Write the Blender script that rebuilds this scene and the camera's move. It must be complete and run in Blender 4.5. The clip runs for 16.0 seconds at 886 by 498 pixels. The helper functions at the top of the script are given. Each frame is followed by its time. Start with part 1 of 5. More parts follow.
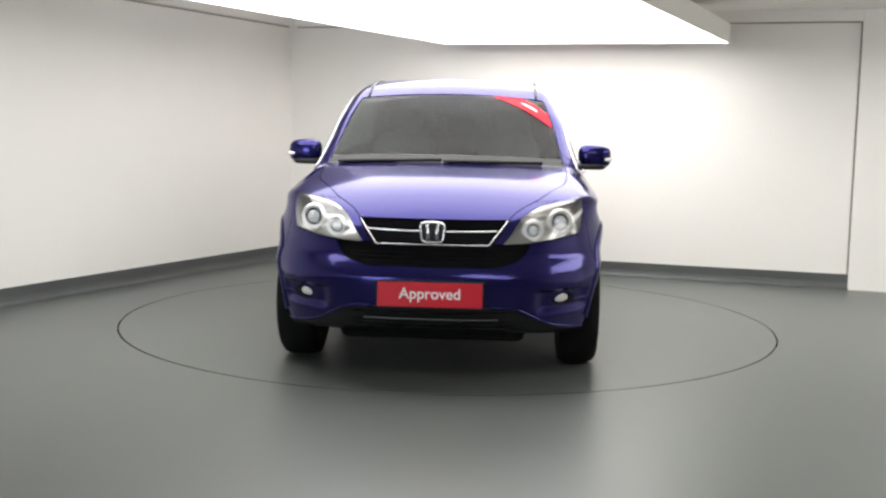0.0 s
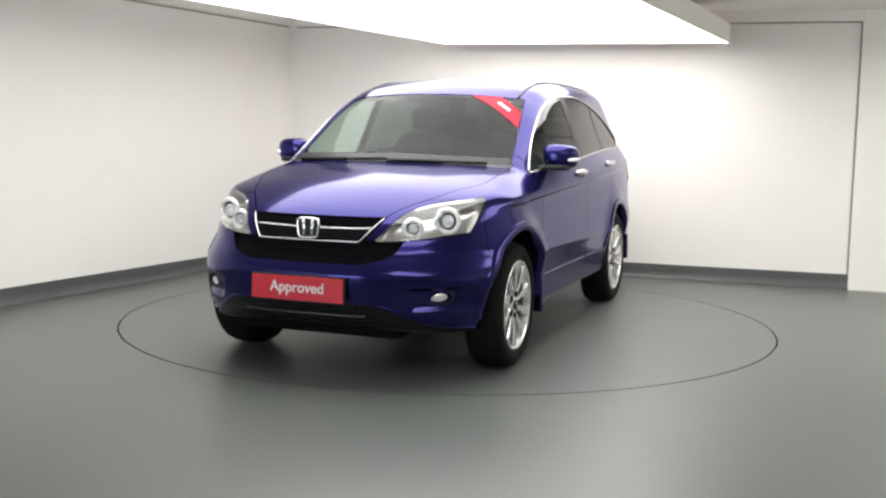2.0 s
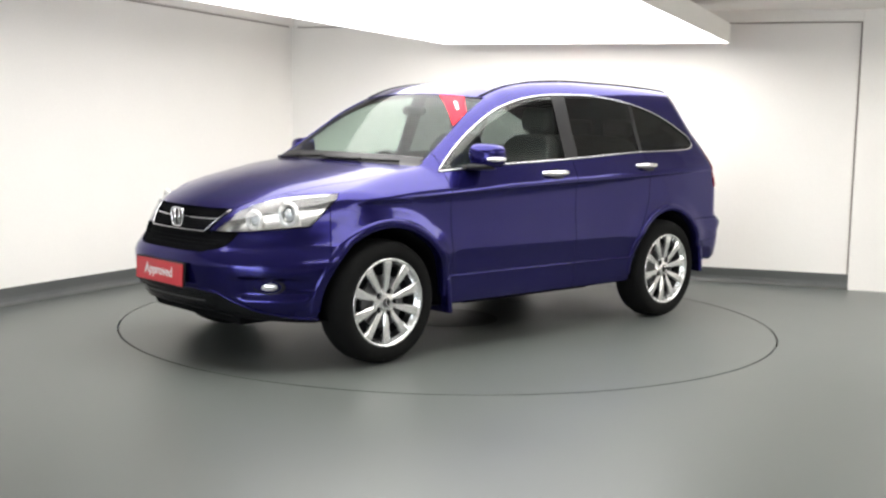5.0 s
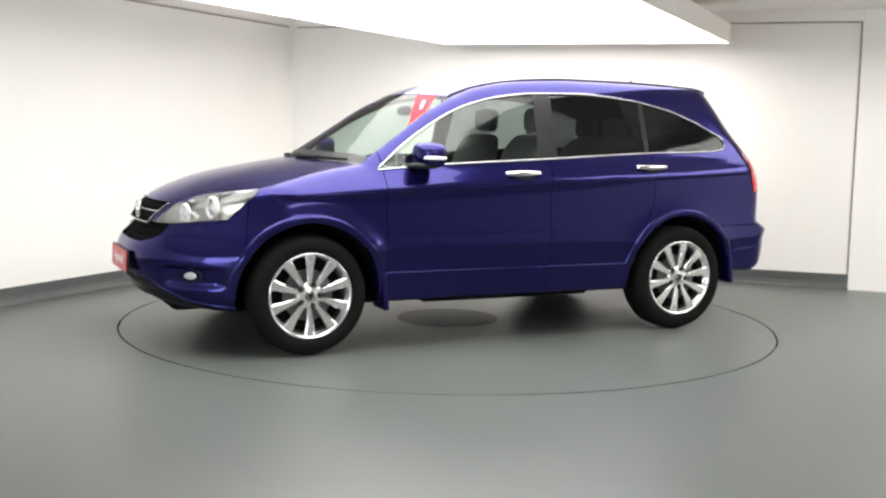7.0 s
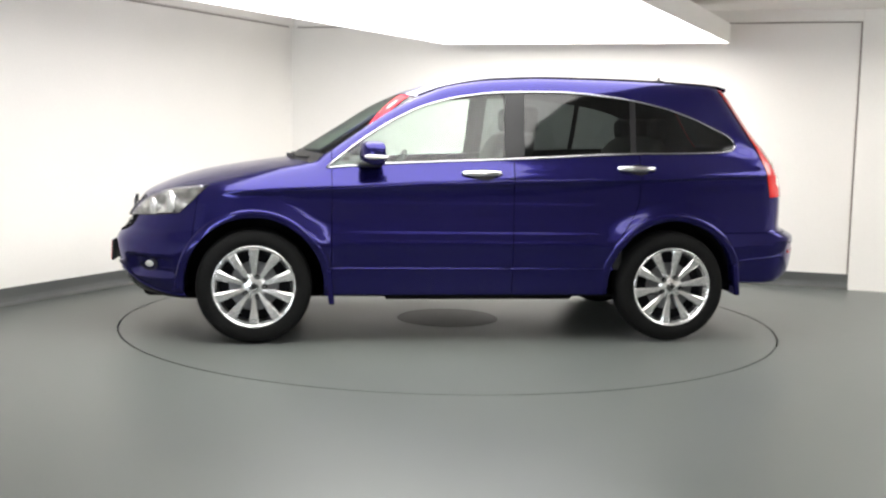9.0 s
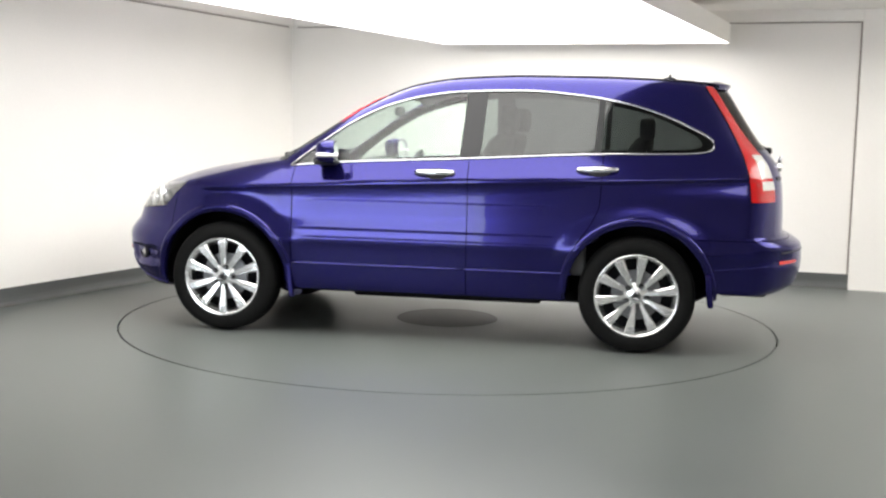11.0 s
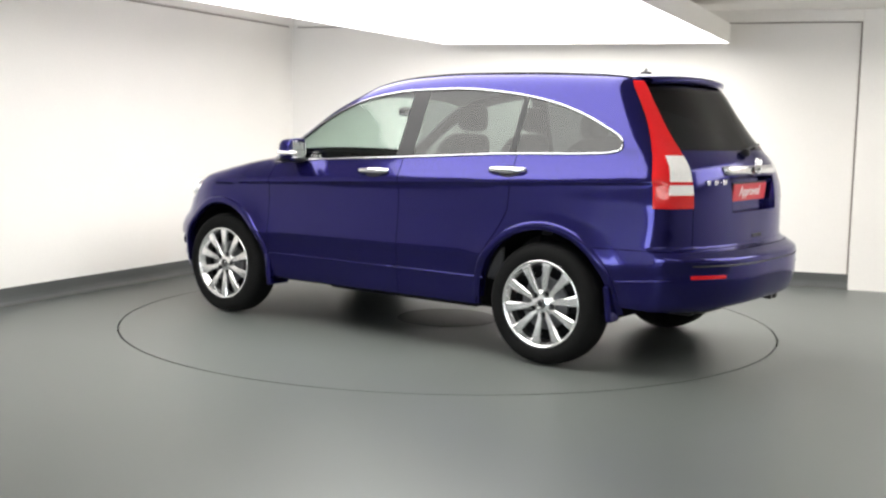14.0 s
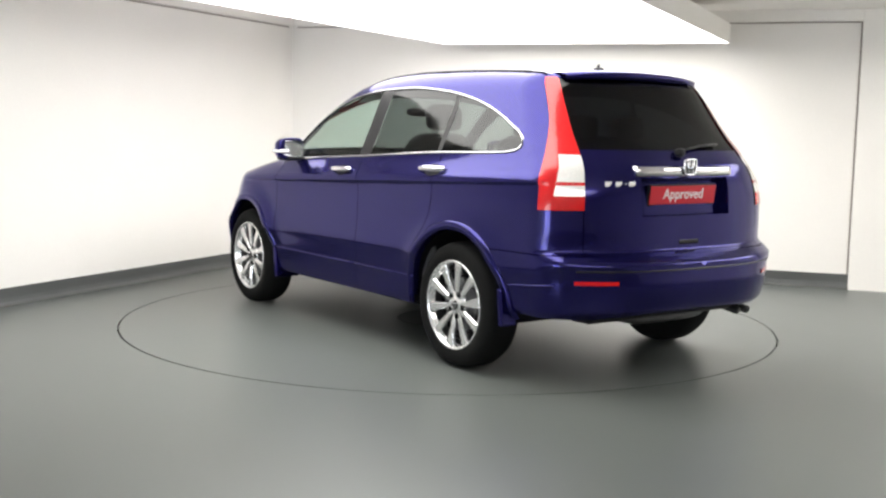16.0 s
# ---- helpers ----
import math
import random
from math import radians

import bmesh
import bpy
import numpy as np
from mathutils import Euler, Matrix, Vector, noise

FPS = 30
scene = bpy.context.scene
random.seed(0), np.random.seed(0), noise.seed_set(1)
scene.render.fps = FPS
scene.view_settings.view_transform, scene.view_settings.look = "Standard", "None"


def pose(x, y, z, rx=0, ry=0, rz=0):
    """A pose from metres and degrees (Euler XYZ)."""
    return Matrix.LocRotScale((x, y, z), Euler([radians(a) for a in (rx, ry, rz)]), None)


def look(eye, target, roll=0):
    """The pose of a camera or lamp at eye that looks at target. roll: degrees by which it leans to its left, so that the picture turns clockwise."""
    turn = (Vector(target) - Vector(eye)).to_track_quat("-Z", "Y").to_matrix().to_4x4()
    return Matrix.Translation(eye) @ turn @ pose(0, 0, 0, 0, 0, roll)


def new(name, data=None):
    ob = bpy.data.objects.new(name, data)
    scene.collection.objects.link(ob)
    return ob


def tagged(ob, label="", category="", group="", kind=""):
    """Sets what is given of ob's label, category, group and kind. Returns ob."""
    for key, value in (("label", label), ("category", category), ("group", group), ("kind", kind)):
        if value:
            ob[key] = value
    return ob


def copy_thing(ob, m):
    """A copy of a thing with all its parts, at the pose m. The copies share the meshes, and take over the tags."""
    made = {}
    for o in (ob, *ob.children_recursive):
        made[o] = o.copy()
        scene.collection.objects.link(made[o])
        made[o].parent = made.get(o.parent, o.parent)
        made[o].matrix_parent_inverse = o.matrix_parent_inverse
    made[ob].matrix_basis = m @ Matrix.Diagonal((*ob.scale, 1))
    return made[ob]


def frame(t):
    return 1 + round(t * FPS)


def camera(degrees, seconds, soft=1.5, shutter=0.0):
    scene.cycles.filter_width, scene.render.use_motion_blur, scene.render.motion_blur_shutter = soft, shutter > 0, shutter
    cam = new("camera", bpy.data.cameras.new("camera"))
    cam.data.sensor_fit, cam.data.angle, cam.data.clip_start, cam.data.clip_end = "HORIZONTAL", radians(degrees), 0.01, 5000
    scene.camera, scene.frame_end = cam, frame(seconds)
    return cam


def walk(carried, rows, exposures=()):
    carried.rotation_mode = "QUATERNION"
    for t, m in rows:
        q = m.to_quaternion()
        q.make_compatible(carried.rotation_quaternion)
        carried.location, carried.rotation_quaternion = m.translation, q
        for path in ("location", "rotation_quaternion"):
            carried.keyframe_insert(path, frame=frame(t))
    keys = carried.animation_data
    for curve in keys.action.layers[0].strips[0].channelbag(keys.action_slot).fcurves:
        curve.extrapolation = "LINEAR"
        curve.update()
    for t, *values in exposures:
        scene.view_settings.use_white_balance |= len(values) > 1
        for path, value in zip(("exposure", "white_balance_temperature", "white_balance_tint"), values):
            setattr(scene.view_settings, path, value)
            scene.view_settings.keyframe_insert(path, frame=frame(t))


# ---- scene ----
cam = camera(44.59, 16.0, soft=2.4)
EYE, AIM = (0.0, -7.526, 1.321), (-0.0397, -0.0721, 0.4958)
walk(cam, [(0.0, look(EYE, AIM, 1.151)), (16.0, look(EYE, AIM, 1.151))],
     exposures=[(0.0, -0.36), (2.0, -0.28), (4.0, -0.08), (7.0, 0.04), (16.0, 0.04)])

# ---------------------------------------------------------------- world and light
world = bpy.data.worlds.new("world")
scene.world = world
world.use_nodes = True
world.node_tree.nodes["Background"].inputs[0].default_value = (0.5, 0.52, 0.55, 1)
world.node_tree.nodes["Background"].inputs[1].default_value = 0.02
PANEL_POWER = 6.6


# ---------------------------------------------------------------- materials
def material(name, color, rough=0.5, metal=0.0, grain=0.0, grain_scale=60.0, stain=0.0, stain_scale=2.0,
             bump=0.0, coat=0.0, emit=0.0, spec=0.5, rough_var=0.0, coat_rough=0.04):
    m = bpy.data.materials.new(name)
    m.use_nodes = True
    nt = m.node_tree
    b = nt.nodes["Principled BSDF"]
    b.inputs["Roughness"].default_value = rough
    b.inputs["Metallic"].default_value = metal
    b.inputs["Specular IOR Level"].default_value = spec
    b.inputs["Coat Weight"].default_value = coat
    b.inputs["Coat Roughness"].default_value = coat_rough
    b.inputs["Base Color"].default_value = (*color, 1)
    if emit:
        b.inputs["Emission Color"].default_value = (*color, 1)
        b.inputs["Emission Strength"].default_value = emit
    if grain or stain or bump or rough_var:
        tc = nt.nodes.new("ShaderNodeTexCoord")
        n1 = nt.nodes.new("ShaderNodeTexNoise")
        n1.inputs["Scale"].default_value = grain_scale
        n1.inputs["Detail"].default_value = 4
        n2 = nt.nodes.new("ShaderNodeTexNoise")
        n2.inputs["Scale"].default_value = stain_scale
        n2.inputs["Detail"].default_value = 5
        for n in (n1, n2):
            nt.links.new(tc.outputs["Object"], n.inputs["Vector"])
        prev = None
        for n, amount in ((n1, grain), (n2, stain)):
            if not amount:
                continue
            mr = nt.nodes.new("ShaderNodeMapRange")
            mr.inputs["From Min"].default_value, mr.inputs["From Max"].default_value = 0.3, 0.7
            mr.inputs["To Min"].default_value, mr.inputs["To Max"].default_value = 1 - amount, 1 + amount
            nt.links.new(n.outputs["Fac"], mr.inputs["Value"])
            mx = nt.nodes.new("ShaderNodeMix")
            mx.data_type, mx.blend_type = "RGBA", "MULTIPLY"
            mx.inputs["Factor"].default_value = 1.0
            if prev is None:
                mx.inputs[6].default_value = (*color, 1)
            else:
                nt.links.new(prev, mx.inputs[6])
            nt.links.new(mr.outputs["Result"], mx.inputs[7])
            prev = mx.outputs[2]
        if prev is not None:
            nt.links.new(prev, b.inputs["Base Color"])
        if rough_var:
            mr = nt.nodes.new("ShaderNodeMapRange")
            mr.inputs["From Min"].default_value, mr.inputs["From Max"].default_value = 0.3, 0.7
            mr.inputs["To Min"].default_value, mr.inputs["To Max"].default_value = rough - rough_var, rough + rough_var
            nt.links.new(n2.outputs["Fac"], mr.inputs["Value"])
            nt.links.new(mr.outputs["Result"], b.inputs["Roughness"])
        if bump:
            bp = nt.nodes.new("ShaderNodeBump")
            bp.inputs["Strength"].default_value = bump
            bp.inputs["Distance"].default_value = 0.004
            nt.links.new(n1.outputs["Fac"], bp.inputs["Height"])
            nt.links.new(bp.outputs["Normal"], b.inputs["Normal"])
    return m


def glass_material(name, tint, gloss=1.0):
    """A thin pane: it lets tinted light straight through and mirrors by Fresnel."""
    m = bpy.data.materials.new(name)
    m.use_nodes = True
    nt = m.node_tree
    nt.nodes.remove(nt.nodes["Principled BSDF"])
    tr = nt.nodes.new("ShaderNodeBsdfTransparent")
    tr.inputs["Color"].default_value = (*tint, 1)
    gl = nt.nodes.new("ShaderNodeBsdfGlossy")
    gl.inputs["Roughness"].default_value = 0.07
    gl.inputs["Color"].default_value = (gloss, gloss, gloss, 1)
    facing = nt.nodes.new("ShaderNodeLayerWeight")
    facing.inputs["Blend"].default_value = 0.5
    power = nt.nodes.new("ShaderNodeMath")
    power.operation = "POWER"
    power.inputs[1].default_value = 5.0
    nt.links.new(facing.outputs["Facing"], power.inputs[0])
    fr = nt.nodes.new("ShaderNodeMath")
    fr.operation = "MULTIPLY_ADD"
    fr.inputs[1].default_value, fr.inputs[2].default_value = 0.94, 0.06
    nt.links.new(power.outputs[0], fr.inputs[0])
    mix = nt.nodes.new("ShaderNodeMixShader")
    nt.links.new(fr.outputs[0], mix.inputs[0])
    nt.links.new(tr.outputs[0], mix.inputs[1])
    nt.links.new(gl.outputs[0], mix.inputs[2])
    nt.links.new(mix.outputs[0], nt.nodes["Material Output"].inputs["Surface"])
    return m


def metallic_paint(name, base, flake):
    """Pearl car paint: two hues of flake by a fine noise under a clear coat."""
    m = material(name, base, rough=0.18, metal=0.76, coat=0.36, coat_rough=0.02, spec=0.45)
    nt = m.node_tree
    b = nt.nodes["Principled BSDF"]
    tc = nt.nodes.new("ShaderNodeTexCoord")
    b.inputs["Specular Tint"].default_value = (0.5, 0.49, 0.68, 1)
    vo = nt.nodes.new("ShaderNodeTexVoronoi")
    vo.inputs["Scale"].default_value = 900
    nt.links.new(tc.outputs["Object"], vo.inputs["Vector"])
    ramp = nt.nodes.new("ShaderNodeMix")
    ramp.data_type = "RGBA"
    ramp.inputs[6].default_value = (*base, 1)
    ramp.inputs[7].default_value = (*flake, 1)
    nt.links.new(vo.outputs["Color"], ramp.inputs["Factor"])
    nt.links.new(ramp.outputs[2], b.inputs["Base Color"])
    return m


PAINT = metallic_paint("indigo_pearl_paint", (0.0072, 0.0060, 0.044), (0.0215, 0.0178, 0.158))
WALL = material("white_wall_paint", (0.885, 0.86, 0.82), rough=0.55, grain=0.015, grain_scale=90, stain=0.025, stain_scale=0.7, bump=0.06)
CEIL = material("ceiling_paint", (0.86, 0.83, 0.80), rough=0.8, stain=0.03, stain_scale=1.0)
FLOOR = material("grey_resin_floor", (0.116, 0.127, 0.120), rough=0.39, grain=0.04, grain_scale=220, stain=0.07, stain_scale=0.9, rough_var=0.025, bump=0.03)
SKIRT = material("grey_coved_skirting", (0.085, 0.09, 0.088), rough=0.45, grain=0.05, grain_scale=120, stain=0.08, stain_scale=3)
CAP = material("dark_cap_paint", (0.05, 0.052, 0.05), rough=0.5, grain=0.08, grain_scale=90, stain=0.1, stain_scale=6)
BLACK_PLASTIC = material("black_plastic", (0.010, 0.010, 0.011), rough=0.42, spec=0.3, grain=0.15, grain_scale=400, bump=0.1)
DARK = material("dark_underbody", (0.008, 0.008, 0.009), rough=0.9, spec=0.06, grain=0.2, grain_scale=60)
RUBBER = material("tyre_rubber", (0.008, 0.008, 0.008), rough=0.8, spec=0.12, grain=0.15, grain_scale=150, bump=0.1)
CHROME = material("chrome", (0.82, 0.82, 0.83), rough=0.08, metal=1.0, rough_var=0.03)
SATIN_CHROME = material("satin_chrome", (0.50, 0.50, 0.51), rough=0.2, metal=1.0, rough_var=0.05)
ALLOY = material("silver_alloy", (0.88, 0.88, 0.88), rough=0.2, metal=0.88, grain=0.03, grain_scale=300, coat=0.4)
BARREL = material("dark_rim_barrel", (0.05, 0.05, 0.052), rough=0.5, metal=0.6, grain=0.1, grain_scale=80)
GREY_METAL = material("brake_steel", (0.16, 0.16, 0.165), rough=0.4, metal=1.0, grain=0.1, grain_scale=80)
SEAT_CLOTH = material("dark_grey_seat_leather", (0.035, 0.035, 0.037), rough=0.55, grain=0.1, grain_scale=200, bump=0.1)
TRIM = material("interior_trim_grey", (0.05, 0.05, 0.052), rough=0.6, grain=0.08, grain_scale=200)
LINER = material("light_headliner", (0.42, 0.42, 0.40), rough=0.9, grain=0.05, grain_scale=300)
RED_SIGN = material("red_plate_plastic", (0.62, 0.012, 0.03), rough=0.35, grain=0.02, grain_scale=100)
STICKER = material("red_sticker_film", (0.60, 0.010, 0.025), rough=0.6, spec=0.12, grain=0.03, grain_scale=120)
WHITE_INK = material("white_lettering", (0.85, 0.85, 0.85), rough=0.5)
RED_LENS = material("red_lamp_lens", (0.62, 0.009, 0.011), rough=0.22, spec=0.4, coat=0.5, coat_rough=0.06, grain=0.06, grain_scale=140)
CLEAR_LENS = material("clear_lamp_lens", (0.88, 0.86, 0.82), rough=0.14, coat=1.0, metal=0.05, grain=0.08, grain_scale=120)
REFLECTOR = material("lamp_reflector", (0.90, 0.89, 0.87), rough=0.22, metal=0.5, rough_var=0.05)
SCREEN_GLASS = glass_material("laminated_screen_glass", (0.66, 0.77, 0.72), 0.30)
SHADE_LINE = material("taupe_shade_line", (0.33, 0.29, 0.26), rough=0.6, grain=0.05)
MIRROR = material("mirror_silver", (0.9, 0.9, 0.9), rough=0.02, metal=1.0)
LAMP_HOUSING = material("lamp_housing_metal", (0.50, 0.49, 0.47), rough=0.24, metal=0.85, rough_var=0.06)
LENS_GLASS = material("projector_glass", (0.75, 0.78, 0.8), rough=0.05, coat=1.0, metal=0.4)
GLASS = glass_material("green_tinted_glass", (0.76, 0.85, 0.80), 0.6)
PRIVACY = glass_material("privacy_glass", (0.17, 0.19, 0.187), 0.6)
REAR_PRIVACY = glass_material("dark_privacy_glass", (0.016, 0.018, 0.020), 0.5)
LAMP_GLASS = glass_material("lamp_cover_glass", (0.93, 0.94, 0.95))
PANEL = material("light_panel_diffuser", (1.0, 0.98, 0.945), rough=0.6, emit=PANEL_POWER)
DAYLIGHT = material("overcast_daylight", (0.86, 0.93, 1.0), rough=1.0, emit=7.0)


# ---------------------------------------------------------------- mesh helpers
def finish(bm, name, mat, smooth=False):
    me = bpy.data.meshes.new(name)
    bm.normal_update()
    bm.to_mesh(me)
    bm.free()
    for m in (mat if isinstance(mat, (list, tuple)) else [mat]):
        me.materials.append(m)
    if smooth:
        me.shade_smooth()
    return me


def part(name, bm, mat, parent, label="", smooth=False, m=None):
    ob = new(name, finish(bm, name, mat, smooth))
    ob.parent = parent
    if m is not None:
        ob.matrix_basis = m
    return tagged(ob, label)


def thing(name, label, category, m=None, kind="", group=""):
    ob = new(name)
    if m is not None:
        ob.matrix_basis = m
    return tagged(ob, label, category, group, kind)


def box(bm, lo, hi, bevel=0.0, segments=2):
    """An axis-aligned box from lo to hi, with rounded edges."""
    c = [(a + b) / 2 for a, b in zip(lo, hi)]
    s = [abs(b - a) for a, b in zip(lo, hi)]
    geo = bmesh.ops.create_cube(bm, size=1, matrix=Matrix.Translation(c) @ Matrix.Diagonal((*s, 1)))
    if bevel:
        edges = {e for v in geo["verts"] for e in v.link_edges}
        bmesh.ops.bevel(bm, geom=list(edges), offset=bevel, segments=segments, profile=0.5, affect="EDGES", clamp_overlap=True)
    return bm


def prism(bm, points, z0, z1):
    """A column on a plan outline (anticlockwise) between two heights."""
    low = [bm.verts.new((x, y, z0)) for x, y in points]
    top = [bm.verts.new((x, y, z1)) for x, y in points]
    n = len(points)
    bm.faces.new(low[::-1])
    bm.faces.new(top)
    for i in range(n):
        bm.faces.new((low[i], low[(i + 1) % n], top[(i + 1) % n], top[i]))
    return bm


# ---------------------------------------------------------------- the studio
LEFT_ANG, BACK_ANG = 65.0, -17.0
CORNER = Vector((-1.61, 3.44))
LDIR = Vector((math.cos(radians(LEFT_ANG)), math.sin(radians(LEFT_ANG))))
BDIR = Vector((math.cos(radians(BACK_ANG)), math.sin(radians(BACK_ANG))))
LN, BN = Vector((-LDIR.y, LDIR.x)), Vector((-BDIR.y, BDIR.x))      # outward normals
PIER = 5.343        # where the proud pier begins, along the back wall from the corner
CEILING_Z, BEAM_Z, PANEL_Z = 2.41, 2.31, 2.10
DOOR_X, DOOR_TOP = (-6.7, -2.7), 2.25


def structure(name, bm, mat, label, smooth=False):
    return tagged(new(name, finish(bm, name, mat, smooth)), label, name.split("_")[0], kind="structure")


def slab(bm, a, b, out, thick, z0, z1):
    """A straight wall piece on the line a-b, with its inner face on that line."""
    pts = [a, b, b + out * thick, a + out * thick]
    area = sum(p.x * q.y - q.x * p.y for p, q in zip(pts, pts[1:] + pts[:1]))
    return prism(bm, [tuple(q) for q in (pts if area > 0 else pts[::-1])], z0, z1)


def studio():
    left_end, back_end = CORNER - LDIR * 14.45, CORNER + BDIR * 8.0
    bm = slab(bmesh.new(), CORNER + LDIR * 0.2, left_end, LN, 0.2, 0, 3.0)
    structure("wall_left", bm, WALL, "smooth white painted studio wall with grey coved base")
    bm = slab(bmesh.new(), CORNER, CORNER + BDIR * PIER, BN, 0.2, 0, 3.0)
    structure("wall_back", bm, WALL, "smooth white painted recessed back wall")
    bm = slab(bmesh.new(), CORNER + BDIR * PIER - BN * 0.05, back_end - BN * 0.05, BN, 0.25, 0, 3.0)
    structure("wall_pier", bm, WALL, "white painted wall pier standing proud of the back wall")
    bm = slab(bmesh.new(), CORNER - LN * 0.0, CORNER + BDIR * (PIER - 0.002) - BN * 0.0, -BN, 0.05, BEAM_Z, CEILING_Z)
    structure("trim_back_header", bm, WALL, "white painted header over the recessed back wall")
    bm = slab(bmesh.new(), CORNER - LDIR * 0.052, left_end, -LN, 0.05, BEAM_Z, CEILING_Z)
    structure("trim_left_cornice", bm, WALL, "white painted cornice along the top of the wall")
    # taupe strips paint the shadow lines where the recessed wall meets the pier and the header
    e = CORNER + BDIR * PIER
    bm = slab(bmesh.new(), e - BDIR * 0.016, e - BDIR * 0.002, -BN, 0.006, 0.135, BEAM_Z - 0.002)
    structure("trim_pier_joint", bm, SHADE_LINE, "thin taupe strip painting the shadow gap beside the wall pier")
    bm = slab(bmesh.new(), CORNER + BDIR * 0.06, e - BDIR * 0.018, -BN, 0.006, BEAM_Z - 0.013, BEAM_Z - 0.002)
    structure("trim_header_joint", bm, SHADE_LINE, "thin taupe strip painting the shadow line under the header")
    # the same painted shadow line under the left cornice
    bm = slab(bmesh.new(), CORNER - LDIR * 0.06, left_end, -LN, 0.006, BEAM_Z - 0.014, BEAM_Z - 0.002)
    structure("trim_left_joint", bm, SHADE_LINE, "thin taupe strip painting the shadow line under the cornice")
    front = -9.5
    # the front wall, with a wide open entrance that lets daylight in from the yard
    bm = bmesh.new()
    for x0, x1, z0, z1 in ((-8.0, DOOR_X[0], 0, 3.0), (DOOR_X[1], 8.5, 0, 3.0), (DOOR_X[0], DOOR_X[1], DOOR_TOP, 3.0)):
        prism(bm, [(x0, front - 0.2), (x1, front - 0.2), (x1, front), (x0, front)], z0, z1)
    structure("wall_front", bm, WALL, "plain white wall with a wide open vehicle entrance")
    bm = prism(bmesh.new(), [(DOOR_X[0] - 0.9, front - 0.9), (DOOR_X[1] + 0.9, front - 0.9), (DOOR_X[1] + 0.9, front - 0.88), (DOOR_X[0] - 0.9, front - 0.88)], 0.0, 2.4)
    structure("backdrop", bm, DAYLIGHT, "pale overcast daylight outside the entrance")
    bm = prism(bmesh.new(), [(5.8, front), (6.0, front), (6.0, 2.2), (5.8, 2.2)], 0, 3.0)
    structure("wall_right", bm, WALL, "plain white side wall")
    bm = prism(bmesh.new(), [(-9, -10.5), (9, -10.5), (9, 6), (-9, 6)], CEILING_Z, CEILING_Z + 0.2)
    structure("ceiling", bm, CEIL, "plain off-white ceiling above the light panel")
    # skirting: a coved upstand of the floor resin
    for name, a, d, out, length in (("baseboard_left", CORNER - LDIR * 0.03, -LDIR, LN, 12.0), ("baseboard_back", CORNER + BDIR * 0.03, BDIR, BN, PIER - 0.032)):
        bm = bmesh.new()
        prof = [(0.0, 0.13), (0.010, 0.13), (0.013, 0.127), (0.013, 0.06), (0.02, 0.03), (0.034, 0.012), (0.055, 0.002), (0.0, 0.002)]
        rings = []
        for s in (0.0, length):
            p = a + d * s
            rings.append([bm.verts.new((p.x - out.x * w, p.y - out.y * w, z)) for w, z in prof])
        n = len(prof)
        for i in range(n):
            bm.faces.new((rings[0][i], rings[0][(i + 1) % n], rings[1][(i + 1) % n], rings[1][i]))
        for r in rings:
            bm.faces.new(r)
        bmesh.ops.recalc_face_normals(bm, faces=bm.faces)
        structure(name, bm, SKIRT, "dark grey coved resin skirting at the foot of the wall")


TABLE_R = 2.22


def disc_ring(bm, r0, r1, z, n=160):
    a = [bm.verts.new((r0 * math.cos(2 * math.pi * i / n), r0 * math.sin(2 * math.pi * i / n), z)) for i in range(n)]
    b = [bm.verts.new((r1 * math.cos(2 * math.pi * i / n), r1 * math.sin(2 * math.pi * i / n), z)) for i in range(n)]
    for i in range(n):
        bm.faces.new((a[i], b[i], b[(i + 1) % n], a[(i + 1) % n]))
    return a, b


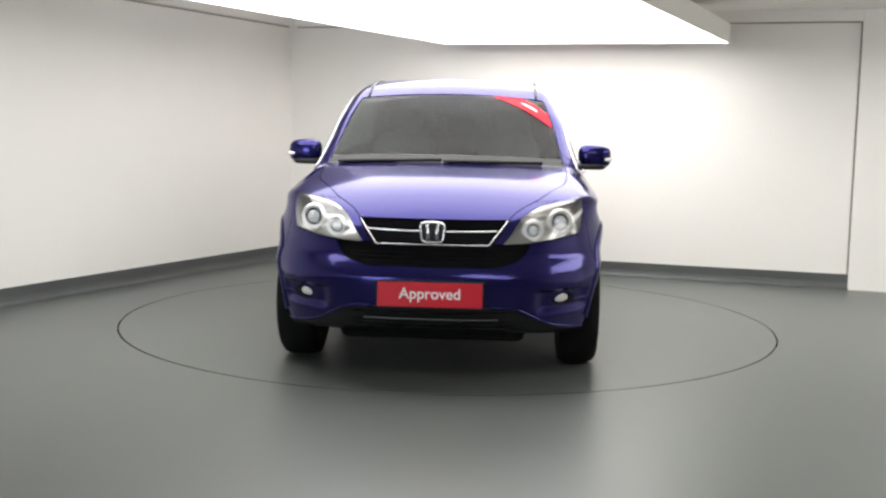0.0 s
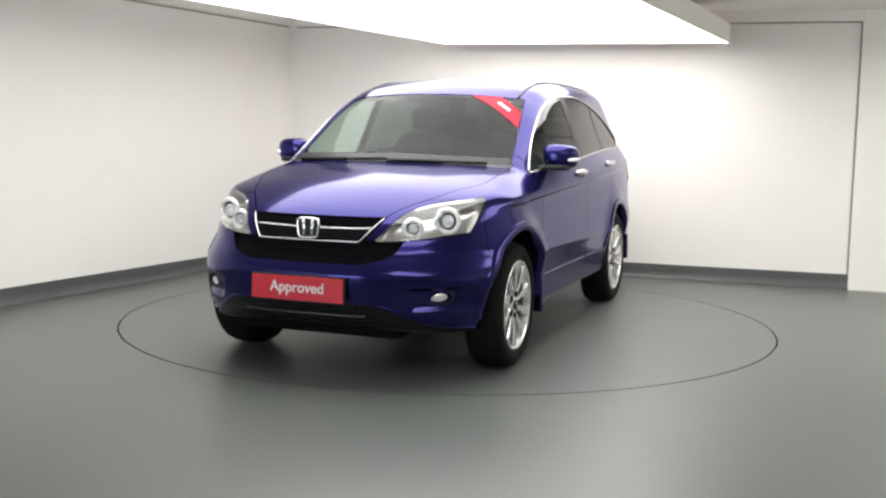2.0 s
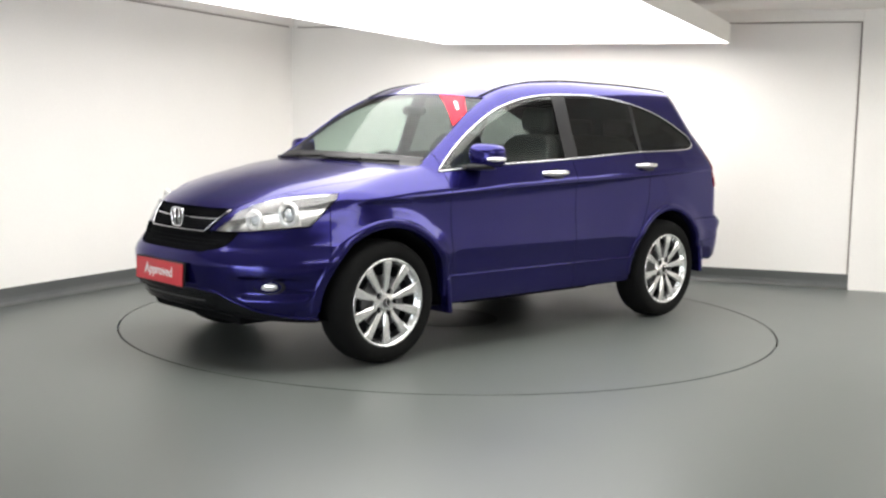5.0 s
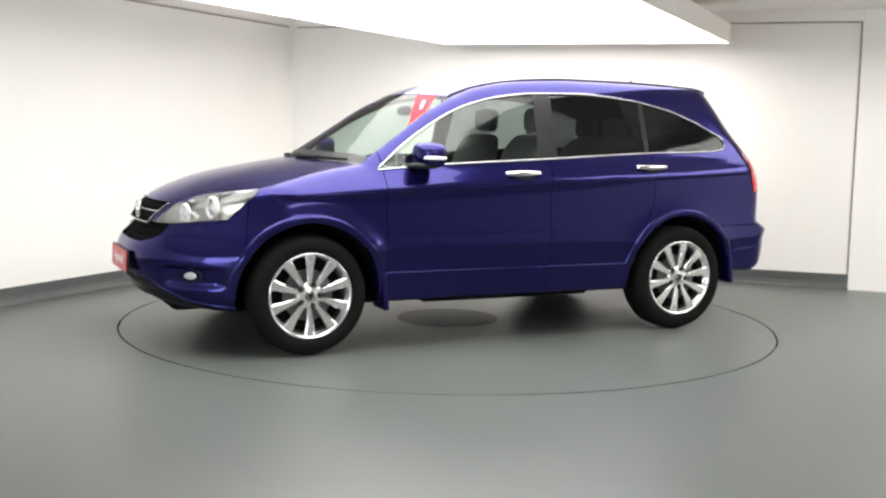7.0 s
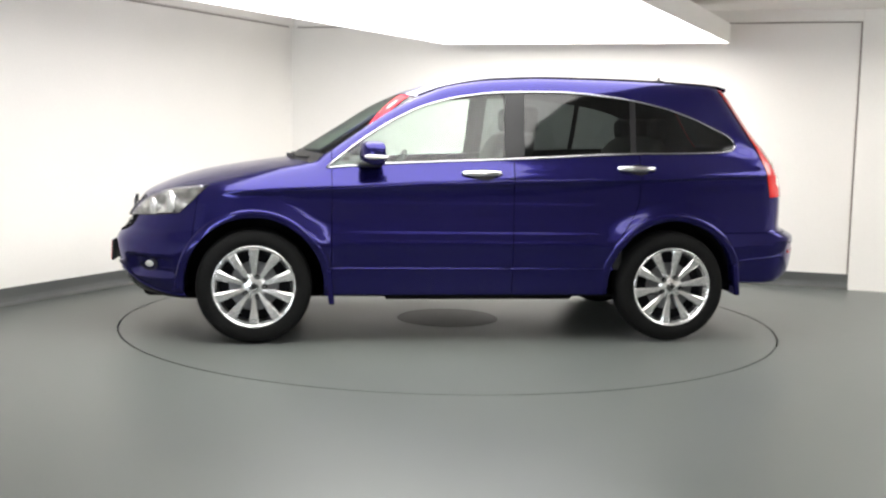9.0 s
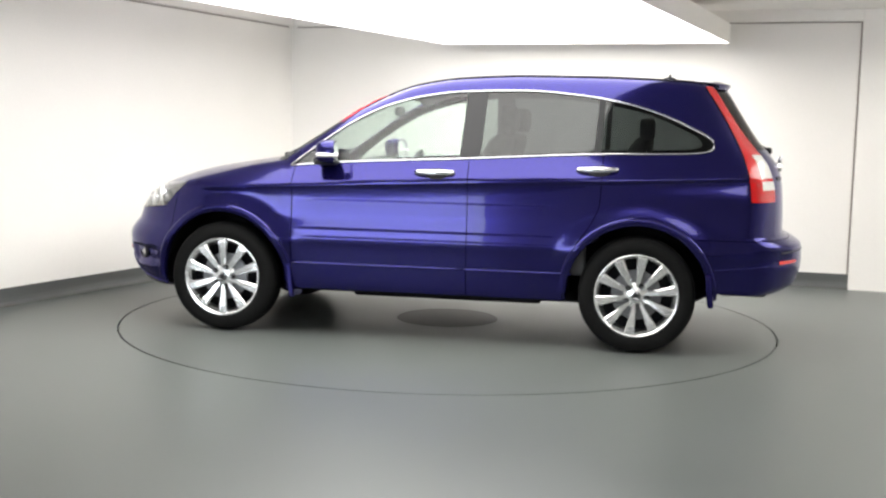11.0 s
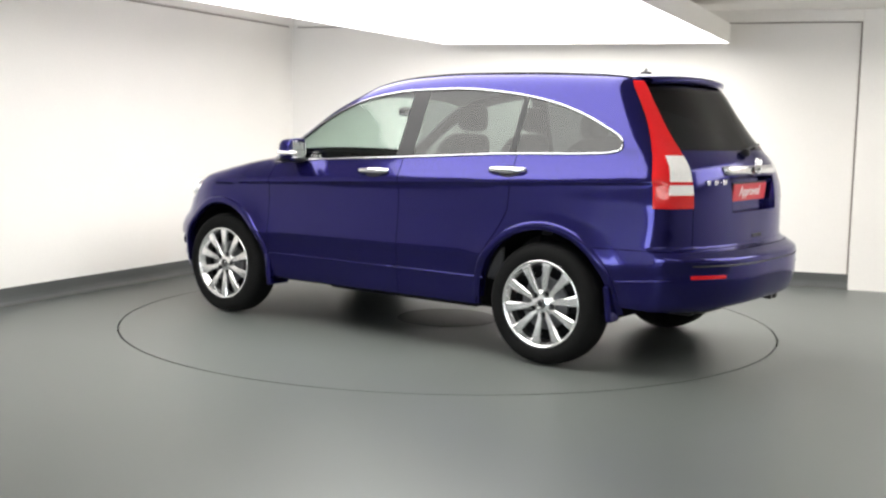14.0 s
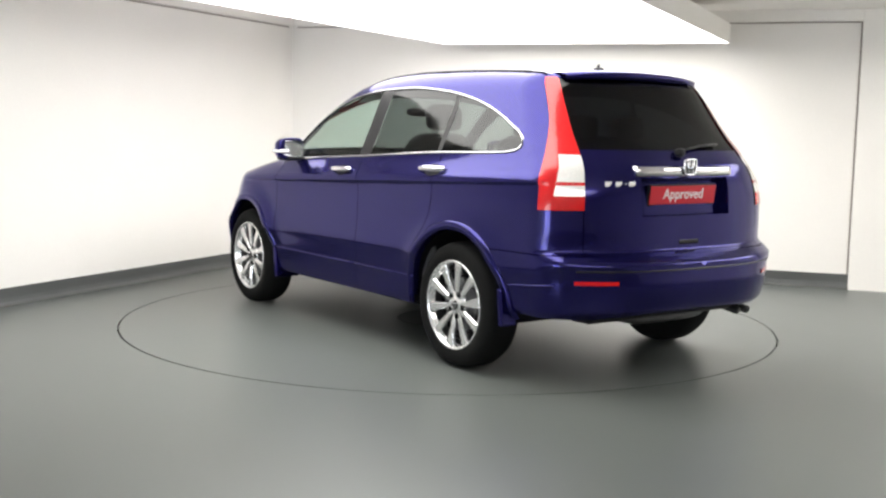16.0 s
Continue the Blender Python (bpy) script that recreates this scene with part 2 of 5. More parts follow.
def floor_and_table():
    n = 160
    bm = bmesh.new()
    ring, _ = disc_ring(bm, TABLE_R + 0.012, TABLE_R + 0.2, 0.0, n)
    outer = [bm.verts.new(p) for p in ((9, -10.5, 0), (9, 6, 0), (-9, 6, 0), (-9, -10.5, 0))]
    loop = [e for e in bm.edges if len(e.link_faces) == 1 and all((v.co.xy.length > TABLE_R + 0.1) for v in e.verts)]
    edges = [bm.edges.new((outer[i], outer[(i + 1) % 4])) for i in range(4)]
    bmesh.ops.triangle_fill(bm, edges=loop + edges, use_beauty=True)
    low = [bm.verts.new((v.co.x, v.co.y, -0.03)) for v in ring]
    for i in range(n):
        bm.faces.new((ring[i], ring[(i + 1) % n], low[(i + 1) % n], low[i]))
    for f in bm.faces:
        f.normal_update()
        if abs(f.normal.z) > 0.5 and f.normal.z < 0:
            f.normal_flip()
    structure("floor", bm, FLOOR, "satin grey resin floor round a flush turntable")
    table = thing("turntable", "flush round grey turntable set into the floor", "turntable")
    bm = bmesh.new()
    top = [bm.verts.new((TABLE_R * math.cos(2 * math.pi * i / n), TABLE_R * math.sin(2 * math.pi * i / n), 0.0)) for i in range(n)]
    low = [bm.verts.new((v.co.x, v.co.y, -0.03)) for v in top]
    bm.faces.new(top)
    for i in range(n):
        bm.faces.new((top[(i + 1) % n], top[i], low[i], low[(i + 1) % n]))
    part("deck", bm, FLOOR, table)
    bm = bmesh.new()
    disc_ring(bm, TABLE_R - 0.02, TABLE_R + 0.03, -0.03, n)
    part("pit_ring", bm, DARK, table)
    bm = bmesh.new()
    a, b = disc_ring(bm, 0.33, 0.355, 0.0045, 64)
    for v in b:
        v.co.z = 0.001
    bm.faces.new(a)
    part("centre_cap", bm, CAP, table, "dark round cap over the turntable's bearing")
    bm = bmesh.new()
    a, b = disc_ring(bm, 0.325, 0.345, 0.0062, 64)
    for v in a:
        v.co.z = 0.0046
    part("cap_rim", bm, BLACK_PLASTIC, table, "black rim of the cap")
    return table


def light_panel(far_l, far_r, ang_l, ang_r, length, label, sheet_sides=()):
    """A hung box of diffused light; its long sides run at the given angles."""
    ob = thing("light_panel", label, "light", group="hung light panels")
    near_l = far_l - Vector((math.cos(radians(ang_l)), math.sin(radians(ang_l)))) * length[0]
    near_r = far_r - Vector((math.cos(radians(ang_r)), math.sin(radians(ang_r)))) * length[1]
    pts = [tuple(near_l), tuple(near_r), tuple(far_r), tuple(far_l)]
    # the sides' glow is added, to brighten the ceiling and upper walls
    part("diffuser", prism(bmesh.new(), pts, PANEL_Z, PANEL_Z + 0.11), PANEL, ob, "glowing white diffuser box with added glowing sides")
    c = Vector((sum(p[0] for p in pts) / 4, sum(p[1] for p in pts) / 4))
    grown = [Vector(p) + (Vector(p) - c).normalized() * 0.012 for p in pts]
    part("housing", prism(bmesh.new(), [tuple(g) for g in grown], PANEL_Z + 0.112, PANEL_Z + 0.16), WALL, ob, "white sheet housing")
    # full-height sheets are added where a side's glow must be blocked
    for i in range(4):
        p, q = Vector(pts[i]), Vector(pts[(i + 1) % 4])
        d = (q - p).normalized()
        part("edge_rail", slab(bmesh.new(), p, q, Vector((d.y, -d.x)), 0.008, PANEL_Z - 0.002, PANEL_Z + (0.111 if i in sheet_sides else 0.012)), WALL, ob, "added white sheet that blocks the side's glow" if i in sheet_sides else "thin white rail at the diffuser's foot")
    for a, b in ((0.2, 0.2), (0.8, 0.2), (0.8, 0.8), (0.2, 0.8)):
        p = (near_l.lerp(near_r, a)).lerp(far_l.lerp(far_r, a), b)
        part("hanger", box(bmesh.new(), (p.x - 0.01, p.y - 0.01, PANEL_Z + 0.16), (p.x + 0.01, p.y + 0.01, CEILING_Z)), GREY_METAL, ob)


studio()
TABLE = floor_and_table()
light_panel(Vector((-0.06, 2.52)), Vector((2.34, 1.80)), 62.8, 66.2, (5.1, 4.7), "large white glowing studio light panel hung below the ceiling", (1, 2))
# two more panels, unseen and added only to brighten walls, floor and car
light_panel(Vector((3.65, 0.45)), Vector((5.15, -0.01)), 66.0, 66.0, (2.5, 2.5), "unseen white light panel added to brighten the right wall")
light_panel(Vector((0.4, -3.8)), Vector((2.8, -4.55)), 66.0, 66.0, (0.9, 0.9), "unseen white light panel added to brighten the front floor")


# ---------------------------------------------------------------- the car: body surface
def curve1(*pairs):
    """A smooth monotone curve through (x, y) pairs."""
    xs, ys = np.array([p[0] for p in pairs], float), np.array([p[1] for p in pairs], float)
    h = np.diff(xs)
    d = np.diff(ys) / h
    m = np.zeros(len(xs))
    m[0], m[-1] = d[0], d[-1]
    for i in range(1, len(xs) - 1):
        if d[i - 1] * d[i] > 0:
            w1, w2 = 2 * h[i] + h[i - 1], h[i] + 2 * h[i - 1]
            m[i] = (w1 + w2) / (w1 / d[i - 1] + w2 / d[i])

    def at(v):
        v = np.asarray(v, float)
        i = np.clip(np.searchsorted(xs, v) - 1, 0, len(xs) - 2)
        c = np.clip(v, xs[0], xs[-1])
        t = (c - xs[i]) / h[i]
        return ((1 + 2 * t) * (1 - t) ** 2 * ys[i] + t * (1 - t) ** 2 * h[i] * m[i]
                + t * t * (3 - 2 * t) * ys[i + 1] + t * t * (t - 1) * h[i] * m[i + 1])
    return at


def smooth(a, b, v):
    t = np.clip((np.asarray(v, float) - a) / (b - a), 0, 1)
    return t * t * (3 - 2 * t)


def smax(a, b, k):
    h = np.maximum(k - np.abs(a - b), 0) / k
    return np.maximum(a, b) + h * h * k / 4


TOP = curve1((-2.6, 1.52), (-1.95, 1.615), (-1.80, 1.648), (-1.4, 1.678), (-1.0, 1.690), (-0.6, 1.692), (-0.2, 1.674), (0.16, 1.626), (0.39, 1.553),
             (0.56, 1.474), (0.77, 1.342), (0.95, 1.228), (1.06, 1.158), (1.11, 1.126), (1.15, 1.117), (1.27, 1.098), (1.53, 1.055), (1.72, 1.013),
             (1.90, 0.952), (2.04, 0.882), (2.12, 0.82), (2.3, 0.6))
CROWN = curve1((-2.2, 0.10), (0.2, 0.09), (0.6, 0.045), (1.1, 0.035), (1.4, 0.060), (2.0, 0.075))
NOSE = curve1((0.15, 2.06), (0.30, 2.13), (0.40, 2.185), (0.50, 2.212), (0.575, 2.222), (0.605, 2.214), (0.64, 2.192), (0.69, 2.155), (0.76, 2.14), (0.82, 2.125), (0.9, 2.09), (1.1, 1.95))
NOSE_ROUND = curve1((0.2, 0.75), (0.46, 0.73), (0.70, 0.83), (0.84, 0.88), (1.1, 0.88))
TAIL = curve1((0.2, -2.12), (0.36, -2.24), (0.42, -2.305), (0.55, -2.335), (0.655, -2.325), (0.69, -2.27), (0.725, -2.21), (0.85, -2.205), (1.0, -2.195), (1.12, -2.168),
              (1.22, -2.10), (1.30, -2.035), (1.50, -1.905), (1.62, -1.83), (1.66, -1.80), (1.75, -1.74))
TAIL_ROUND = curve1((0.3, 0.46), (0.57, 0.48), (0.72, 0.36), (0.94, 0.34), (1.2, 0.45), (1.57, 0.73))
SIDE = curve1((0.15, 0.80), (0.25, 0.845), (0.32, 0.872), (0.45, 0.889), (0.56, 0.900), (0.62, 0.908), (0.68, 0.904), (0.80, 0.892), (0.93, 0.889), (0.978, 0.892), (1.0, 0.9055), (1.015, 0.904), (1.06, 0.882), (1.12, 0.850), (1.2, 0.818),
              (1.3, 0.776), (1.42, 0.73), (1.55, 0.678), (1.63, 0.635), (1.75, 0.56))
PLAN_LOW = curve1((-2.4, 0.90), (-1.9, 0.95), (-1.5, 0.985), (-1.0, 1.0), (0.8, 1.0), (1.2, 0.992), (1.5, 0.975), (1.8, 0.94), (2.2, 0.86))
PLAN_UP = curve1((-2.2, 0.88), (-1.9, 0.915), (-1.7, 0.94), (-1.2, 0.975), (-0.6, 1.004), (0.0, 1.014), (0.4, 1.004), (0.86, 0.955), (1.2, 0.935), (1.7, 0.915))
UNDER = curve1((-2.35, 0.40), (-2.1, 0.35), (-1.78, 0.36), (-1.6, 0.285), (-0.9, 0.27), (0.9, 0.27), (1.7, 0.25), (2.0, 0.265), (2.2, 0.33))


def sweep(x, y):
    return x + 0.30 * smooth(-0.3, 0.45, x) * y * y

ARCH_X, ARCH_Z, ARCH_R = 1.31, 0.352, 0.425
DOOR_CREASES = (0.872, 0.690, 0.637)


def body_field(x, y, z):
    """Below zero inside the car's painted skin."""
    y = np.abs(y)
    # swell over the wheel arches, and three soft creases pressed along the doors
    swell = 0.030 * np.exp(-((np.hypot(np.abs(x) - ARCH_X, z - ARCH_Z) - 0.45) / 0.075) ** 2) * smooth(0.45, 0.62, z) * (0.75 + 0.25 * np.sign(x))
    drop = 0.0066 * np.clip((0.93 - z) / 0.33, 0, 1)
    steps = sum(0.0022 * (1 - smooth(level - 0.010, level + 0.010, z)) for level in DOOR_CREASES)
    crease = (steps - drop) * (1 - smooth(0.70, 0.88, np.abs(x + 0.02)))
    side = y - swell - crease - SIDE(z + (0.042 * x + 0.013) * smooth(0.6, 0.95, z)) * (PLAN_LOW(x) + (PLAN_UP(x) - PLAN_LOW(x)) * smooth(0.92, 1.14, z))
    top = (z - (TOP(sweep(x, y)) - CROWN(x) * y * y)) * 0.85
    # scoops round the fog lamps, under a shelf in the front bumper
    hollow = np.hypot(np.maximum(np.abs(y - 0.67) - 0.10, 0), np.maximum(np.abs(z - 0.468) - 0.030, 0) * np.where(z > 0.468, 2.2, 1.0))
    scoop = 0.040 * (1 - smooth(0.0, 0.065, hollow))
    nose = x + scoop - (NOSE(z) - NOSE_ROUND(z) * y ** 3)
    tail = (TAIL(z) + TAIL_ROUND(z) * y ** 3) - x
    f = smax(side, top, 0.085)
    f = smax(f, nose, 0.09)
    f = smax(f, tail * 0.92, 0.07)
    return smax(f, UNDER(x) - z, 0.05)


def body_normal(p):
    e = 2e-3
    g = np.stack([body_field(*(p + d).T) - body_field(*(p - d).T) for d in np.eye(3) * e], -1) / (2 * e)
    return g, np.linalg.norm(g, axis=1, keepdims=True)


def skin_y(x, z, lift=0.0):
    """The half width of the skin at (x, z)."""
    lo, hi = 0.0, 1.2
    for _ in range(20):
        mid = (lo + hi) / 2
        if body_field(x, mid, z) < 0:
            lo = mid
        else:
            hi = mid
    return lo + lift


def skin_x(y, z, lift=0.0, end=1):
    """The front (end=1) or rear (end=-1) of the skin at (y, z)."""
    lo, hi = 0.0, 2.6
    for _ in range(20):
        mid = (lo + hi) / 2
        if body_field(end * mid, y, z) < 0:
            lo = mid
        else:
            hi = mid
    return end * (lo + lift)


def skin_z(x, y, lift=0.0):
    lo, hi = 0.7, 2.2
    for _ in range(20):
        mid = (lo + hi) / 2
        if body_field(x, y, mid) < 0:
            lo = mid
        else:
            hi = mid
    return lo + lift


def half_skin():
    """One half of the skin as a quad sheet, cast outwards from a spine in the car's middle."""
    turns = np.radians(np.concatenate([np.linspace(-90, -40, 14, endpoint=False), np.linspace(-40, 40, 64, endpoint=False), np.linspace(40, 90, 30)]))
    spine = np.linspace(-1.25, 1.25, 120)
    cap = np.radians(np.linspace(0, 90, 46))[1:]
    rows = [(-1.25, -a) for a in cap[::-1]] + [(s, 0.0) for s in spine] + [(1.25, a) for a in cap]
    o = np.array([[(s, 0.0, 0.66) for _ in turns] for s, _ in rows])
    d = np.array([[(math.sin(a), math.cos(a) * math.cos(t), math.cos(a) * math.sin(t)) for t in turns] for _, a in rows])
    lo, hi = np.zeros(o.shape[:2]), np.full(o.shape[:2], 2.5)
    for _ in range(34):
        mid = (lo + hi) / 2
        p = o + d * mid[..., None]
        inside = body_field(p[..., 0], p[..., 1], p[..., 2]) < 0
        lo, hi = np.where(inside, mid, lo), np.where(inside, hi, mid)
    p = o + d * lo[..., None]
    p[:, 0, 1] = p[:, -1, 1] = 0
    bm = bmesh.new()
    grid = [[bm.verts.new(q) for q in row] for row in p]
    for i in range(len(rows) - 1):
        for j in range(len(turns) - 1):
            bm.faces.new((grid[i][j + 1], grid[i + 1][j + 1], grid[i + 1][j], grid[i][j]))
    bmesh.ops.remove_doubles(bm, verts=bm.verts, dist=1e-4)
    return bm


def cut(bm, f, where):
    """Splits the faces of bm along f(x, y, z) = 0 wherever where(x, y, z) holds."""
    verts = list(bm.verts)
    co = np.array([v.co for v in verts])
    val = f(*co.T)
    val[np.abs(val) < 4e-4] = 0
    ok = where(*co.T)
    value = {v: s for v, s in zip(verts, val)}
    active = {v for v, k in zip(verts, ok) if k}
    for e in [e for e in bm.edges if e.verts[0] in active and e.verts[1] in active]:
        a, b = e.verts
        if value[a] * value[b] < 0:
            pa, pb, lo, hi = np.array(a.co), np.array(b.co), 0.0, 1.0
            for _ in range(14):
                mid = (lo + hi) / 2
                q = pa + (pb - pa) * mid
                if f(*q) * value[a] > 0:
                    lo = mid
                else:
                    hi = mid
            _, v = bmesh.utils.edge_split(e, a, (lo + hi) / 2)
            value[v] = 0.0
            active.add(v)
    for face in list(bm.faces):
        on = [v for v in face.verts if value[v] == 0 and v in active]
        if len(on) == 2:
            signs = {value[v] > 0 for v in face.verts if value[v] != 0}
            linked = any(e.other_vert(on[0]) is on[1] for e in on[0].link_edges)
            if len(signs) == 2 and not linked:
                bmesh.utils.face_split(face, on[0], on[1])


# outlines on the skin
DLO_TOP = curve1((-1.735, 1.245), (-1.725, 1.275), (-1.69, 1.31), (-1.62, 1.345), (-1.47, 1.415), (-1.244, 1.488), (-0.95, 1.540), (-0.586, 1.567), (-0.23, 1.558), (0.015, 1.53),
                 (0.258, 1.468), (0.464, 1.372), (0.668, 1.241), (0.88, 1.075))
DLO_LOW = curve1((-1.735, 1.25), (-1.725, 1.235), (-1.69, 1.218), (-1.62, 1.208), (-1.06, 1.19), (-0.26, 1.146), (0.494, 1.107), (0.88, 1.075))
HOOD_SIDE = curve1((0.9, 0.72), (1.1, 0.72), (1.35, 0.70), (1.56, 0.62), (1.75, 0.535), (1.9, 0.44), (2.0, 0.385), (2.2, 0.34))
LAMP_TOP = curve1((0.36, 0.755), (0.40, 0.80), (0.44, 0.862), (0.55, 0.928), (0.66, 0.948), (0.80, 0.966), (0.95, 0.98))
LAMP_LOW = curve1((0.36, 0.750), (0.45, 0.752), (0.62, 0.765), (0.75, 0.785), (0.9, 0.80))
TAIL_IN = curve1((0.9, 0.662), (0.935, 0.66), (1.067, 0.646), (1.204, 0.612), (1.382, 0.573), (1.569, 0.535), (1.65, 0.512))
TAIL_OUT = curve1((0.9, -1.953), (0.935, -1.952), (1.062, -1.937), (1.175, -1.908), (1.353, -1.828), (1.562, -1.704), (1.65, -1.645))
LENS_W = curve1((0.9, 0.14), (1.0, 0.135), (1.06, 0.124), (1.22, 0.095))
SCREEN_SIDE = curve1((0.2, 0.575), (0.35, 0.605), (0.6, 0.655), (0.95, 0.715), (1.1, 0.74))
GRILLE_SIDE = curve1((0.70, 0.27), (0.74, 0.30), (0.80, 0.345), (0.865, 0.385), (0.9, 0.40))
INTAKE_SIDE = curve1((0.60, 0.26), (0.635, 0.315), (0.668, 0.43), (0.70, 0.468), (0.76, 0.50))
LOW_MOUTH = curve1((0.0, 0.435), (0.30, 0.435), (0.42, 0.425), (0.52, 0.375), (0.62, 0.325), (0.80, 0.285), (0.95, 0.27))
REAR_SEAM = curve1((0.3, -0.86), (0.62, -0.93), (0.78, -1.03), (0.9, -1.075), (1.15, -1.085), (1.3, -1.085))


def is_side(x, y, z):
    return (y > 0.45) & (z > 0.2)


def cut_lines(bm):
    on_top = lambda x, y, z: (z > 1.0) & (y < 0.85)
    for s in (1, -1):
        cut(bm, lambda x, y, z: np.hypot(x - s * ARCH_X, z - ARCH_Z) - ARCH_R, lambda x, y, z: (y > 0.5) & (np.abs(x - s * ARCH_X) < 0.55))
    dlo = lambda x, y, z: (y > 0.4) & (z > 1.02) & (x < 0.93) & (x > -1.78)
    cut(bm, lambda x, y, z: z - DLO_TOP(x), dlo)
    cut(bm, lambda x, y, z: z - DLO_LOW(x), dlo)
    for a in (-0.215, -0.345, -1.03, -1.068):
        cut(bm, lambda x, y, z: x - a + 0.05 * (z - 1.2), lambda x, y, z: (y > 0.4) & (z > 1.08))
    cut(bm, lambda x, y, z: sweep(x, y) - 1.075, on_top)
    cut(bm, lambda x, y, z: sweep(x, y) - 1.125, on_top)
    cut(bm, lambda x, y, z: sweep(x, y) - 0.395, on_top)
    cut(bm, lambda x, y, z: y - SCREEN_SIDE(x), lambda x, y, z: (x > 0.1) & (x < 1.2) & (z > 1.0))
    cut(bm, lambda x, y, z: y - HOOD_SIDE(x), lambda x, y, z: (x > 0.8) & (z > 0.82))
    cut(bm, lambda x, y, z: z - 0.866, lambda x, y, z: (x > 1.7) & (y < 0.55))
    lampy = lambda x, y, z: (x > 1.45) & (y > 0.33) & (z > 0.65)
    cut(bm, lambda x, y, z: z - LAMP_TOP(y), lampy)
    cut(bm, lambda x, y, z: z - LAMP_LOW(y), lampy)
    cut(bm, lambda x, y, z: x - 1.585 - (0.955 - z) * 1.03, lampy)
    front = lambda x, y, z: (x > 1.7) & (y < 0.6)
    cut(bm, lambda x, y, z: z - 0.738, front)
    cut(bm, lambda x, y, z: y - GRILLE_SIDE(z), lambda x, y, z: front(x, y, z) & (z > 0.66))
    cut(bm, lambda x, y, z: z - 0.751, lambda x, y, z: front(x, y, z) & (y > 0.28))
    cut(bm, lambda x, y, z: z - 0.638, front)
    cut(bm, lambda x, y, z: y - INTAKE_SIDE(z), lambda x, y, z: front(x, y, z) & (z > 0.58) & (z < 0.8))
    cut(bm, lambda x, y, z: z - LOW_MOUTH(y), lambda x, y, z: (x > 1.5) & (z < 0.6))
    cut(bm, lambda x, y, z: x - 1.66 - (0.80 - z) * 0.12, lambda x, y, z: (x > 1.4) & (y > 0.5) & (z < 0.95))
    cut(bm, lambda x, y, z: x - 0.845, is_side)
    cut(bm, lambda x, y, z: x + 0.275, is_side)
    cut(bm, lambda x, y, z: x - REAR_SEAM(z), lambda x, y, z: is_side(x, y, z) & (x < -0.6) & (x > -1.4))
    for step in (0.0, -0.011, -0.024):
        cut(bm, lambda x, y, z: z - 0.989 + 0.042 * x - step, lambda x, y, z: is_side(x, y, z) & (x < 1.15) & (x > -1.95))
    for level in [0.60] + [c + d for c in DOOR_CREASES for d in (-0.012, -0.005, 0.005, 0.012)]:
        cut(bm, lambda x, y, z: z - level, lambda x, y, z: is_side(x, y, z) & (np.abs(x) < 1.0))
    cut(bm, lambda x, y, z: z - 0.612, lambda x, y, z: x > 1.6)
    for level in (0.66, 0.68, 0.712, 0.73):
        cut(bm, lambda x, y, z: z - level, lambda x, y, z: x < -1.7)
    well = lambda x, y, z: (x < -2.0) & (y < 0.5) & (z > 0.8) & (z < 1.2)
    cut(bm, lambda x, y, z: z - 0.897, well)
    cut(bm, lambda x, y, z: z - 1.090, well)
    cut(bm, lambda x, y, z: y - 0.33, well)
    cut(bm, lambda x, y, z: z - 0.468, lambda x, y, z: is_side(x, y, z) & (np.abs(x) < 1.1))
    cut(bm, lambda x, y, z: z - 0.305, lambda x, y, z: (y > 0.3) & (np.abs(x) < 1.1))
    rear = lambda x, y, z: (x < -1.45) & (z > 0.6)
    cut(bm, lambda x, y, z: y - TAIL_IN(z), lambda x, y, z: rear(x, y, z) & (z < 1.7))
    cut(bm, lambda x, y, z: x - TAIL_OUT(z), lambda x, y, z: rear(x, y, z) & (y > 0.35) & (z > 0.85))
    cut(bm, lambda x, y, z: z - 0.928, lambda x, y, z: rear(x, y, z) & (y > 0.45))
    for level in (1.203, 1.068, 1.050, 0.998):
        cut(bm, lambda x, y, z: z - level, lambda x, y, z: rear(x, y, z) & (y > 0.5))
    cut(bm, lambda x, y, z: y - TAIL_IN(z) - LENS_W(z), lambda x, y, z: rear(x, y, z) & (z < 1.25) & (z > 0.95))
    cut(bm, lambda x, y, z: z - 1.608, lambda x, y, z: (x < -1.5))
    cut(bm, lambda x, y, z: z - 1.235, lambda x, y, z: rear(x, y, z) & (y < 0.7))
    cut(bm, lambda x, y, z: z - 0.700, lambda x, y, z: (x < -1.6))
    cut(bm, lambda x, y, z: z - UNDER(x) - 0.02, lambda x, y, z: z < 0.55)
    cut(bm, lambda x, y, z: y - 0.545, lambda x, y, z: (z > 1.5) & (x < 0.5))


